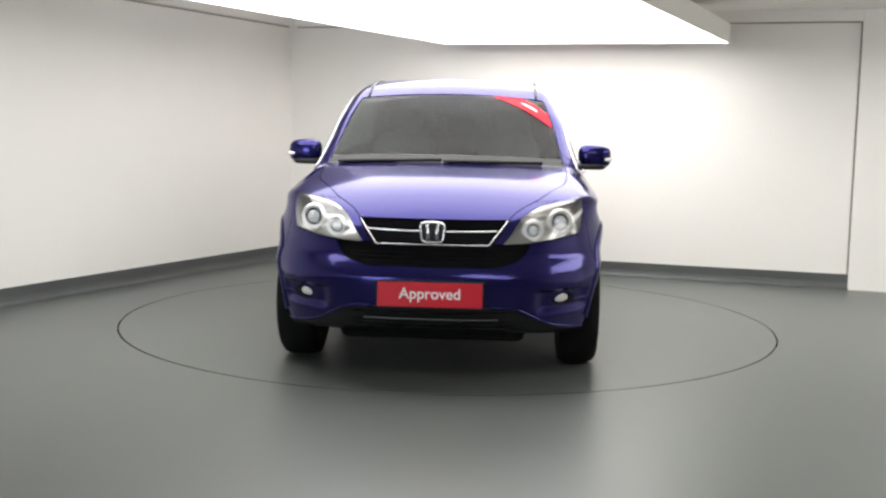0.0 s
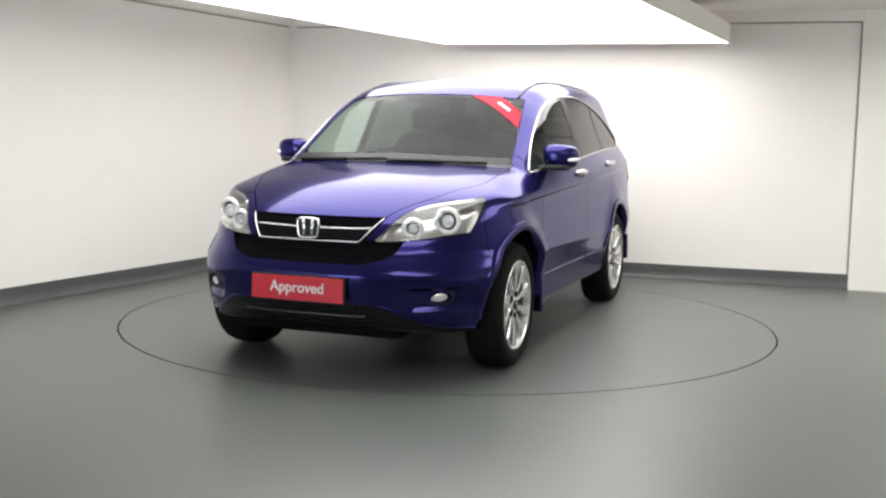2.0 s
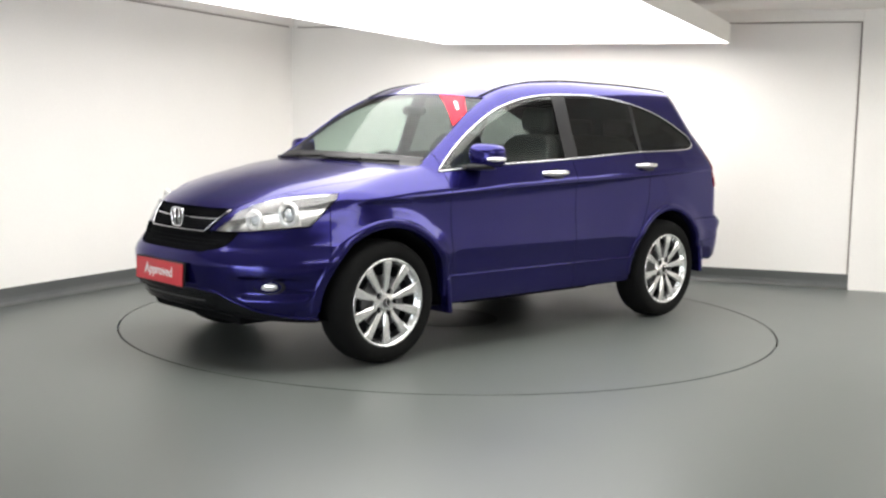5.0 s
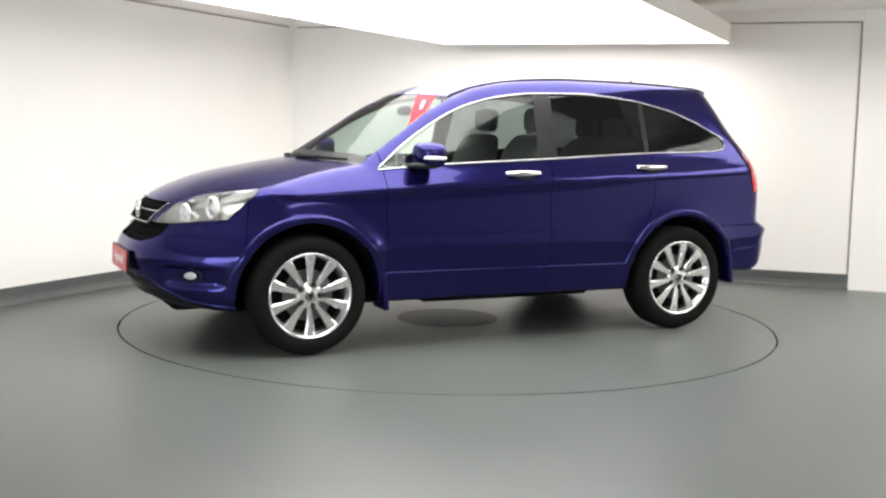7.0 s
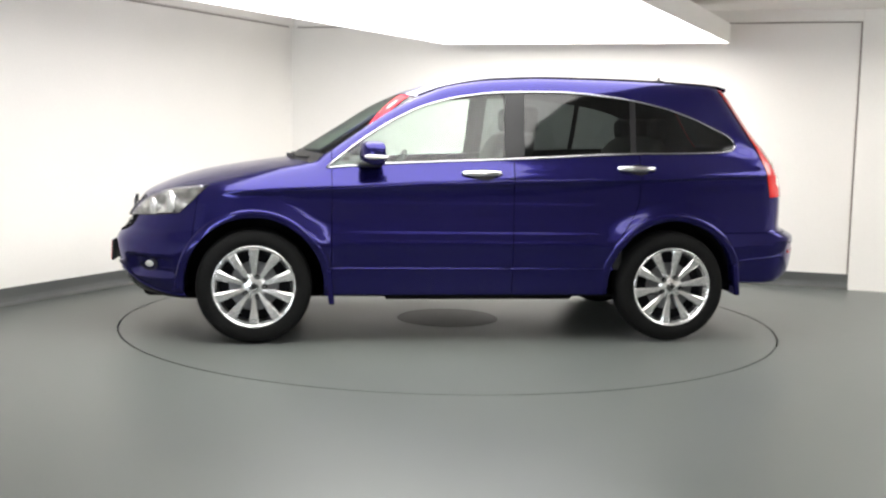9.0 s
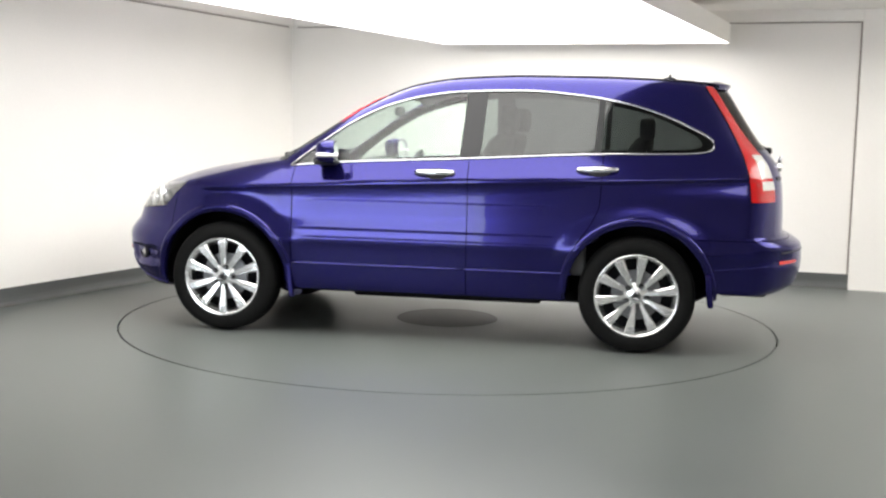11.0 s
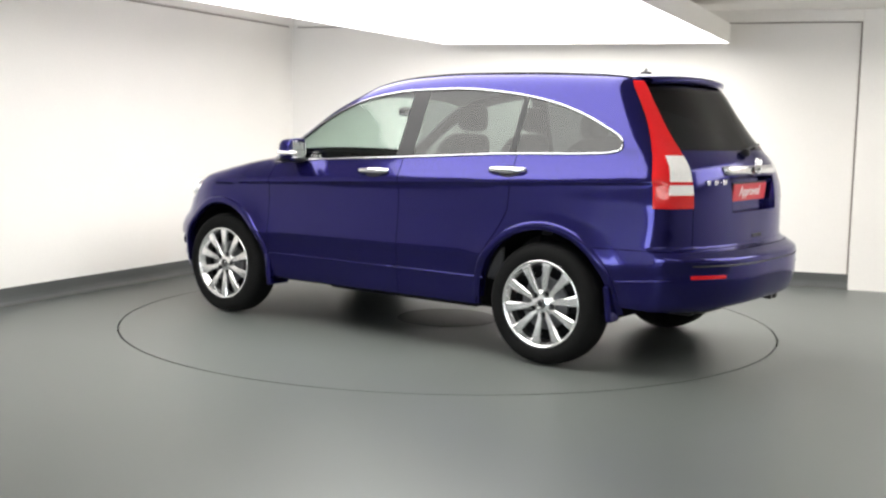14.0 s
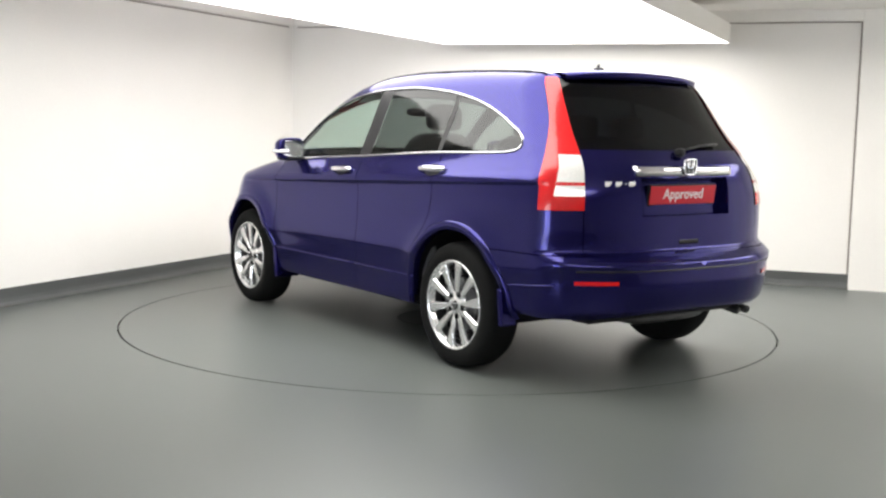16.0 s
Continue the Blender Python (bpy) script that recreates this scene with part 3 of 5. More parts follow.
def zone(x, y, z):
    """Which panel a point of the skin belongs to."""
    sx = sweep(x, y)
    if z < UNDER(x) + 0.02:
        return "underbody"
    if y > 0.5 and abs(abs(x) - ARCH_X) < 0.5 and math.hypot(abs(x) - ARCH_X, z - ARCH_Z) < ARCH_R:
        return "arch"
    if y > 0.4 and -1.735 < x < 0.88 and DLO_LOW(x) < z < DLO_TOP(x) and z < 1.6:
        k = x + 0.05 * (z - 1.2)
        return "front_door_glass" if k > -0.215 else "pillar_trim" if k > -0.345 else "rear_door_glass" if k > -1.03 else "divider" if k > -1.068 else "quarter_glass"
    if x > 0.1 and z > 1.0 and y < SCREEN_SIDE(x) and 0.395 < sx < 1.075:
        return "windscreen"
    if x > 0.5 and z > 1.0 and y < HOOD_SIDE(x) and 1.075 <= sx < 1.125:
        return "cowl"
    if x > 0.9 and z > 0.866 and y < HOOD_SIDE(x) and sx >= 1.125:
        return "bonnet"
    if x > 1.45 and y > 0.37 and LAMP_LOW(y) < z < LAMP_TOP(y) and x > 1.585 + (0.955 - z) * 1.03:
        return "headlamp"
    if x > 1.7 and 0.738 < z < 0.866 and y < GRILLE_SIDE(z):
        return "grille"
    if x > 1.7 and 0.638 < z < (0.738 if y < GRILLE_SIDE(z) else 0.751) and y < INTAKE_SIDE(z):
        return "intake"
    if x > 1.5 and z < LOW_MOUTH(y):
        return "lower_mouth"
    if x > 1.66 + (0.80 - z) * 0.12 and z < 0.95:
        return "front_bumper"
    if x < -1.5 and 0.928 < z < 1.608 and y > TAIL_IN(z) and x < TAIL_OUT(z):
        return "clear_lens" if y < TAIL_IN(z) + LENS_W(z) and (1.068 < z < 1.203 or 0.998 < z < 1.050) else "tail_lamp"
    if x < -1.6 and z < 0.700:
        return "rear_bumper"
    if x < -1.6 and y < TAIL_IN(z) and z < 1.608:
        if y < 0.33 and 0.897 < z < 1.090:
            return "plate_well"
        return "tailgate_glass" if z > 1.235 else "tailgate"
    if z > 1.5 and y < 0.545 and sx < 0.395:
        return "roof"
    if x > 0.845:
        return "wing"
    if abs(x) < 1.1 and z < 0.305:
        return "underbody"
    if z < DLO_LOW(x) and x > -0.275:
        return "front_sill_moulding" if z < 0.468 else "front_door"
    if z < DLO_LOW(x) and x > REAR_SEAM(z):
        return "rear_sill_moulding" if z < 0.468 else "rear_door"
    return "body_side"


def panel_mesh(name, faces, both, mat, gap=0.0025, lip=0.012, offset=0.0):
    """Panels from zones of the skin: smooth by the skin's own normals, shrunk for the shut lines, with edges turned in."""
    bm = bmesh.new()
    made = {}

    def vert(v, flip):
        key = (v, flip and v.co.y > 1e-5)
        if key not in made:
            made[key] = bm.verts.new((v.co.x, -v.co.y if key[1] else v.co.y, v.co.z))
        return made[key]
    for f in faces:
        if both != "right":
            bm.faces.new([vert(v, False) for v in f.verts])
        if both in ("both", "right"):
            try:
                bm.faces.new([vert(v, True) for v in reversed(f.verts)])
            except ValueError:
                pass
    bm.normal_update()
    if offset:
        n, size = body_normal(np.array([v.co for v in bm.verts]))
        for v, d in zip(bm.verts, n / size):
            v.co += Vector(d) * offset
    inner = list(bm.faces)
    rim = []
    if gap:
        rim = bmesh.ops.inset_region(bm, faces=inner, thickness=gap, depth=0, use_boundary=True, use_even_offset=False)["faces"]
        edge = {v for e in bm.edges if e.is_boundary for v in e.verts}
        co = np.array([v.co for v in edge]) if edge else np.zeros((0, 3))
        if len(co):
            n, size = body_normal(co)
            for v, d in zip(edge, n / size):
                v.co -= Vector(d) * lip
    bm.normal_update()
    rim = set(rim)
    rim_index = {i for i, f in enumerate(bm.faces) if f in rim}
    me = bpy.data.meshes.new(name)
    bm.to_mesh(me)
    bm.free()
    me.materials.append(mat)
    me.shade_smooth()
    co = np.array([v.co for v in me.vertices])
    n, size = body_normal(co)
    n = n / size
    loops = [None] * len(me.loops)
    for poly in me.polygons:
        for li in poly.loop_indices:
            loops[li] = tuple(poly.normal) if poly.index in rim_index else tuple(n[me.loops[li].vertex_index])
    me.normals_split_custom_set(loops)
    return me


def build_skin(car):
    bm = half_skin()
    cut_lines(bm)
    co = np.array([v.co for v in bm.verts])
    for _ in range(2):
        g, size = body_normal(co)
        co = co - g * (body_field(*co.T)[:, None] / size ** 2)
    for v, q in zip(bm.verts, co):
        v.co = (q[0], 0.0 if abs(v.co.y) < 1e-5 else q[1], q[2])
    zones = {}
    for f in bm.faces:
        zones.setdefault(zone(*f.calc_center_median()), []).append(f)
    whole = {"bonnet": (PAINT, "indigo pearl bonnet"), "roof": (PAINT, ""), "windscreen": (SCREEN_GLASS, "raked clear windscreen"), "tailgate": (PAINT, "indigo tailgate"),
             "tailgate_glass": (REAR_PRIVACY, "dark tinted rear window"), "front_bumper": (PAINT, ""), "rear_bumper": (PAINT, ""), "cowl": (BLACK_PLASTIC, "black plastic cowl strip")}
    pairs = {"wing": (PAINT, ""), "front_door": (PAINT, ""), "rear_door": (PAINT, ""), "body_side": (PAINT, ""), "front_door_glass": (GLASS, "clear green-tinted window"),
             "rear_door_glass": (PRIVACY, "dark privacy window"), "quarter_glass": (PRIVACY, "dark privacy window"), "front_sill_moulding": (PAINT, ""), "rear_sill_moulding": (PAINT, ""),
             "pillar_trim": (BLACK_PLASTIC, "black centre pillar trim"), "divider": (BLACK_PLASTIC, "black window divider")}
    made = {}
    for name, (mat, label) in whole.items():
        me = panel_mesh(name, zones[name], "both", mat, gap=0.0 if "glass" in name or name in ("windscreen", "cowl") else 0.0025, offset=-0.004 if "glass" in name or name == "windscreen" else 0)
        ob = new(name, me)
        ob.parent = car
        made[name] = tagged(ob, label)
    for name, (mat, label) in pairs.items():
        for side in ("left", "right"):
            glassy = "glass" in name
            off = -0.004 if glassy else 0.007 if "sill" in name else -0.002 if name in ("pillar_trim", "divider") else 0
            me = panel_mesh(name, zones[name], side, mat, gap=0.0 if glassy or off < 0 else 0.0025, offset=off)
            ob = new(name, me)
            ob.parent = car
            made[name, side] = tagged(ob, label)
    # the dark inner shell behind the shut lines
    shell_zones = [k for k in zones if "glass" not in k and k not in ("windscreen", "arch", "headlamp", "grille", "intake", "lower_mouth", "plate_well", "pillar_trim", "divider")]
    me = panel_mesh("inner_shell", [f for k in shell_zones for f in zones[k]], "both", DARK, gap=0.0, offset=-0.014)
    ob = new("inner_shell", me)
    ob.parent = car
    for name, mat, label, deep in (("grille", DARK, "black grille backing", 0.035), ("intake", DARK, "black upper intake", 0.026), ("lower_mouth", BLACK_PLASTIC, "black lower bumper mouth", 0.012),
                                   ("plate_well", PAINT, "shaded recess round the rear plate", 0.055)):
        ob = new(name + "_back", panel_mesh(name, zones[name], "both", mat, gap=0.0015, lip=-deep, offset=-deep))
        ob.parent = car
        made[name] = tagged(ob, label)
    for side in ("left", "right"):
        ob = new("headlamp", panel_mesh("headlamp", zones["headlamp"], side, LAMP_GLASS, gap=0.0, offset=0.001))
        ob.parent = car
        made["headlamp", side] = tagged(ob, "clear headlamp with two round projectors")
        bowl = new("reflector_bowl", panel_mesh("reflector_bowl", zones["headlamp"], side, LAMP_HOUSING, gap=0.0015, lip=-0.05, offset=-0.052))
        bowl.parent = ob
        tagged(bowl, "bright silvery reflector bowl")
        ob = new("tail_lamp", panel_mesh("tail_lamp", zones["tail_lamp"], side, RED_LENS, gap=0.0, offset=0.005))
        ob.parent = car
        made["tail_lamp", side] = tagged(ob, "tall red tail lamp with clear lower lenses")
        lens = new("clear_lens", panel_mesh("clear_lens", zones["clear_lens"], side, CLEAR_LENS, gap=0.0, offset=0.0055))
        lens.parent = ob
        tagged(lens, "clear cream reversing lens")
    bm.free()
    return made


CAR = thing("car", "indigo blue compact suv with silver ten-spoke wheels on the turntable", "car", pose(0, 0, 0))
SKIN = build_skin(CAR)


# ---------------------------------------------------------------- wheels
TYRE_R = 0.352


def lathe(bm, profile, n=64):
    """Turns a profile of (radius, y) about the y axis."""
    rings = [[bm.verts.new((r * math.cos(2 * math.pi * i / n), y, r * math.sin(2 * math.pi * i / n))) for i in range(n)] for r, y in profile]
    for a, b in zip(rings, rings[1:]):
        for i in range(n):
            bm.faces.new((a[i], a[(i + 1) % n], b[(i + 1) % n], b[i]))
    return rings


def build_wheel(car):
    wheel = new("wheel")
    wheel.parent = car
    bm = bmesh.new()
    lathe(bm, [(0.232, -0.20), (0.30, -0.215), (0.335, -0.205), (0.350, -0.17), (TYRE_R, -0.11), (0.350, -0.05), (0.338, -0.015), (0.315, 0.002), (0.285, 0.004), (0.255, -0.004), (0.245, -0.015), (0.240, -0.03)], 96)
    bmesh.ops.recalc_face_normals(bm, faces=bm.faces)
    part("tyre", bm, RUBBER, wheel, "black tyre", True)
    bm = bmesh.new()
    lathe(bm, [(0.236, -0.20), (0.225, -0.19), (0.215, -0.10), (0.222, -0.040)], 72)
    part("rim_barrel", bm, BARREL, wheel, "dark inner rim barrel", True)
    bm = bmesh.new()
    lathe(bm, [(0.222, -0.040), (0.236, -0.018), (0.250, -0.010), (0.252, -0.003), (0.246, 0.0), (0.238, -0.004), (0.232, -0.014), (0.224, -0.03)], 96)
    part("rim", bm, ALLOY, wheel, "bright silver alloy rim", True)
    for k in range(10):
        bm = bmesh.new()
        a = 2 * math.pi * k / 10 + 0.314
        rows = []
        for r, w, y, th in ((0.030, 0.009, -0.026, 0.03), (0.055, 0.0115, -0.024, 0.03), (0.085, 0.0150, -0.020, 0.03), (0.14, 0.0200, -0.014, 0.028), (0.19, 0.0255, -0.010, 0.026), (0.225, 0.0305, -0.009, 0.024), (0.240, 0.033, -0.010, 0.022)):
            loop = []
            for px, py in ((-w, y - th), (-w, y - 0.006), (-w * 0.72, y), (w * 0.72, y), (w, y - 0.006), (w, y - th)):
                loop.append(bm.verts.new((r * math.cos(a) - px * math.sin(a), py, r * math.sin(a) + px * math.cos(a))))
            rows.append(loop)
        for p, q in zip(rows, rows[1:]):
            for i in range(5):
                bm.faces.new((p[i], p[i + 1], q[i + 1], q[i]))
        bmesh.ops.recalc_face_normals(bm, faces=bm.faces)
        part("spoke", bm, ALLOY, wheel)
    bm = bmesh.new()
    lathe(bm, [(0.080, -0.056), (0.079, -0.036), (0.074, -0.030), (0.050, -0.024), (0.027, -0.018)], 48)
    part("hub", bm, ALLOY, wheel, "", True)
    bm = bmesh.new()
    rings = lathe(bm, [(0.028, -0.022), (0.0275, -0.012), (0.024, -0.009), (0.010, -0.008)], 32)
    bm.faces.new(rings[-1])
    cap = part("centre_cap", bm, BLACK_PLASTIC, wheel, "dark centre cap", True)
    part("cap_ring", ring(bmesh.new(), (0, -0.009, 0), 0.019, 0.0022, (0, 1, 0), 28, 6), CHROME, cap, "bright ring", True)
    for k in range(5):
        a = 2 * math.pi * k / 5 + 0.314 + math.pi / 10
        c = (0.064 * math.cos(a), 0.0, 0.064 * math.sin(a))
        bm = bmesh.new()
        rings = lathe(bm, [(0.0155, -0.030), (0.0150, -0.017), (0.0125, -0.016), (0.0120, -0.021)], 20)
        bm.faces.new(rings[-1])
        bmesh.ops.recalc_face_normals(bm, faces=bm.faces)
        for v in bm.verts:
            v.co += Vector(c)
        socket = part("nut_socket", bm, DARK, wheel, "dark nut recess")
        bm = bmesh.new()
        bmesh.ops.create_cone(bm, cap_ends=True, segments=6, radius1=0.0085, radius2=0.007, depth=0.012,
                              matrix=Matrix.Translation((c[0], -0.016, c[2])) @ Matrix.Rotation(-math.pi / 2, 4, "X"))
        part("wheel_nut", bm, SATIN_CHROME, socket)
    bm = bmesh.new()
    rings = lathe(bm, [(0.15, -0.075), (0.15, -0.06), (0.06, -0.058), (0.05, -0.05)], 48)
    part("brake_disc", bm, GREY_METAL, wheel)
    bm = bmesh.new()
    rings = lathe(bm, [(0.215, -0.085), (0.02, -0.085)], 40)
    part("backing_plate", bm, DARK, wheel)
    return wheel


def wheels(car):
    w = build_wheel(car)
    y = 0.893
    w.matrix_basis = pose(ARCH_X, y, TYRE_R)
    copy_thing(w, pose(-ARCH_X, y, TYRE_R, 0, -8, 0))
    copy_thing(w, pose(ARCH_X, -y, TYRE_R, 0, 0, 180))
    copy_thing(w, pose(-ARCH_X, -y, TYRE_R, 0, 0, 180))


# ---------------------------------------------------------------- small shapes for the car
def tube(bm, pts, r, n=8, flat=1.0, caps=True):
    """A rod of radius r along points; flat squeezes its height."""
    pts = [Vector(p) for p in pts]
    rings = []
    for i, p in enumerate(pts):
        d = (pts[min(i + 1, len(pts) - 1)] - pts[max(i - 1, 0)]).normalized()
        up = Vector((0, 0, 1)) if abs(d.z) < 0.9 else Vector((1, 0, 0))
        a = d.cross(up).normalized()
        b = a.cross(d)
        rings.append([bm.verts.new(p + a * (r * math.cos(2 * math.pi * k / n)) + b * (r * flat * math.sin(2 * math.pi * k / n))) for k in range(n)])
    for p, q in zip(rings, rings[1:]):
        for k in range(n):
            bm.faces.new((p[k], p[(k + 1) % n], q[(k + 1) % n], q[k]))
    if caps:
        bm.faces.new(rings[0][::-1])
        bm.faces.new(rings[-1])
    bmesh.ops.recalc_face_normals(bm, faces=bm.faces)
    return bm


def blob(bm, c, radii, e1=0.6, e2=0.6, nu=28, nv=16, turn=None):
    """A superellipsoid: e below 1 is boxier."""
    def pw(v, e):
        return math.copysign(abs(v) ** e, v)
    rows = []
    m = turn or Matrix.Identity(3)
    for j in range(nv + 1):
        la = -math.pi / 2 + math.pi * j / nv
        row = []
        for i in range(nu):
            lo = 2 * math.pi * i / nu
            q = Vector((radii[0] * pw(math.cos(la), e1) * pw(math.cos(lo), e2), radii[1] * pw(math.cos(la), e1) * pw(math.sin(lo), e2), radii[2] * pw(math.sin(la), e1)))
            row.append(bm.verts.new(Vector(c) + m @ q))
        rows.append(row)
    for p, q in zip(rows, rows[1:]):
        for i in range(nu):
            bm.faces.new((p[i], p[(i + 1) % nu], q[(i + 1) % nu], q[i]))
    bmesh.ops.remove_doubles(bm, verts=bm.verts, dist=1e-5)
    return bm


def ring(bm, c, r, thick, axis=(1, 0, 0), n=40, k=8):
    """A torus about an axis."""
    q = Vector((0, 0, 1)).rotation_difference(Vector(axis)).to_matrix()
    rows = []
    for i in range(n):
        a = 2 * math.pi * i / n
        rows.append([bm.verts.new(Vector(c) + q @ Vector(((r + thick * math.cos(b)) * math.cos(a), (r + thick * math.cos(b)) * math.sin(a), thick * math.sin(b))))
                     for b in (2 * math.pi * j / k for j in range(k))])
    for i in range(n):
        p, s = rows[i], rows[(i + 1) % n]
        for j in range(k):
            bm.faces.new((p[j], s[j], s[(j + 1) % k], p[(j + 1) % k]))
    return bm


def lettering(body, size, mat, parent, name, m, extrude=0.0012, bold=0.0):
    cu = bpy.data.curves.new(name, "FONT")
    cu.body, cu.size, cu.extrude, cu.offset = body, size, extrude, bold
    cu.align_x, cu.align_y = "CENTER", "CENTER"
    ob = bpy.data.objects.new(name, cu)
    me = bpy.data.meshes.new_from_object(ob)
    bpy.data.objects.remove(ob)
    me.materials.clear()
    me.materials.append(mat)
    out = new(name, me)
    out.parent = parent
    out.matrix_basis = m
    return out


def strip(bm, pts_a, pts_b):
    a, b = [bm.verts.new(p) for p in pts_a], [bm.verts.new(p) for p in pts_b]
    for i in range(len(a) - 1):
        bm.faces.new((a[i], a[i + 1], b[i + 1], b[i]))
    bmesh.ops.recalc_face_normals(bm, faces=bm.faces)
    return bm


def mirrored(bm):
    """The same mesh for the car's other side."""
    out = bm.copy()
    for v in out.verts:
        v.co.y = -v.co.y
    bmesh.ops.reverse_faces(out, faces=out.faces)
    return out


def both_sides(name, bm, mat, parent, label="", smooth=True):
    other = mirrored(bm)
    a = part(name, bm, mat, parent, label, smooth)
    b = part(name, other, mat, parent, label, smooth)
    return a, b


# ---------------------------------------------------------------- trim and fittings
def window_trim(car):
    xs = np.concatenate([np.linspace(0.875, -1.60, 60), np.linspace(-1.62, -1.733, 12)])
    top = [(x, float(DLO_TOP(x))) for x in xs]
    low = [(x, float(DLO_LOW(x))) for x in xs]
    loop = top + low[::-1][1:]
    bm = tube(bmesh.new(), [(x, skin_y(x, z, 0.001), z) for x, z in loop], 0.007, 8)
    both_sides("window_trim", bm, SATIN_CHROME, car, "bright chrome window surround")


def arch_flares(car):
    for s in (1, -1):
        bm = bmesh.new()
        rows = []
        for i in range(57):
            a = radians((-2 if s > 0 else 0) + 182 * i / 56)
            row = []
            for r, lift in ((ARCH_R - 0.004, -0.05), (ARCH_R - 0.004, 0.006), (ARCH_R + 0.003, 0.011), (ARCH_R + 0.032, 0.012), (ARCH_R + 0.043, 0.008), (ARCH_R + 0.049, -0.004)):
                x, z = s * ARCH_X + r * math.cos(a), ARCH_Z + r * math.sin(a)
                row.append(bm.verts.new((x, max(skin_y(x, max(z, 0.36)), 0.80) + lift, z)))
            rows.append(row)
        for p, q in zip(rows, rows[1:]):
            for k in range(5):
                bm.faces.new((p[k], p[k + 1], q[k + 1], q[k]))
        bmesh.ops.recalc_face_normals(bm, faces=bm.faces)
        both_sides("wheel_arch_flare", bm, PAINT, car)
        bm = bmesh.new()
        rows = []
        for i in range(41):
            a = radians(-6 + 192 * i / 40)
            rows.append([bm.verts.new((s * ARCH_X + (ARCH_R + 0.003) * math.cos(a), y, ARCH_Z + (ARCH_R + 0.003) * math.sin(a)))
                         for y in (0.50, 0.60, max(skin_y(s * ARCH_X + ARCH_R * math.cos(a), max(ARCH_Z + ARCH_R * math.sin(a), 0.36)), 0.80) - 0.035)])
        for p, q in zip(rows, rows[1:]):
            for k in range(2):
                bm.faces.new((p[k], q[k], q[k + 1], p[k + 1]))
        bm.faces.new([r[0] for r in rows])
        both_sides("arch_liner", bm, DARK, car, "black wheel arch liner", False)
    for x, z0, z1, y0, y1 in ((0.862, 0.245, 0.46, 0.72, 0.905), (-1.725, 0.30, 0.50, 0.80, 0.900)):
        bm = box(bmesh.new(), (x - 0.018, y0, z0), (x + 0.018, y1, z1), 0.01)
        for v in bm.verts:
            if v.co.z < (z0 + z1) / 2:
                v.co.x -= 0.02
        both_sides("mud_flap", bm, PAINT, car, "indigo mud flap", False)


def door_handles(car):
    for x0, z in ((-0.07, 1.056), (-1.055, 1.097)):
        bm = bmesh.new()
        rows = []
        for i in range(15):
            t = i / 14
            x = x0 + 0.125 - 0.25 * t
            y = skin_y(x, z) + 0.006 + 0.026 * math.sin(math.pi * t) ** 0.6
            h = 0.013 + 0.005 * math.sin(math.pi * t)
            w = 0.009 + 0.004 * math.sin(math.pi * t)
            rows.append([bm.verts.new((x, y + w * math.cos(a), z + 0.004 * t + h * math.sin(a))) for a in (2 * math.pi * k / 10 for k in range(10))])
        for p, q in zip(rows, rows[1:]):
            for k in range(10):
                bm.faces.new((p[k], p[(k + 1) % 10], q[(k + 1) % 10], q[k]))
        bm.faces.new(rows[0])
        bm.faces.new(rows[-1])
        bmesh.ops.recalc_face_normals(bm, faces=bm.faces)
        for side, sheet in (("left", bm), ("right", mirrored(bm))):
            part("door_handle", sheet, CHROME, SKIN["front_door" if x0 > -0.5 else "rear_door", side], "polished chrome pull handle", True)
        # flat black oval on the skin paints the shade of the grip recess
        bm = bmesh.new()
        ring_pts = []
        for k in range(24):
            a = 2 * math.pi * k / 24
            px, pz = x0 - 0.01 + 0.075 * math.cos(a), z - 0.006 + 0.032 * math.sin(a)
            ring_pts.append(bm.verts.new((px, skin_y(px, pz, 0.0015), pz)))
        bm.faces.new(ring_pts)
        bmesh.ops.recalc_face_normals(bm, faces=bm.faces)
        for side, sheet in (("left", bm), ("right", mirrored(bm))):
            part("handle_shade", sheet, BLACK_PLASTIC, SKIN["front_door" if x0 > -0.5 else "rear_door", side], "flat black oval painting the grip recess's shade")


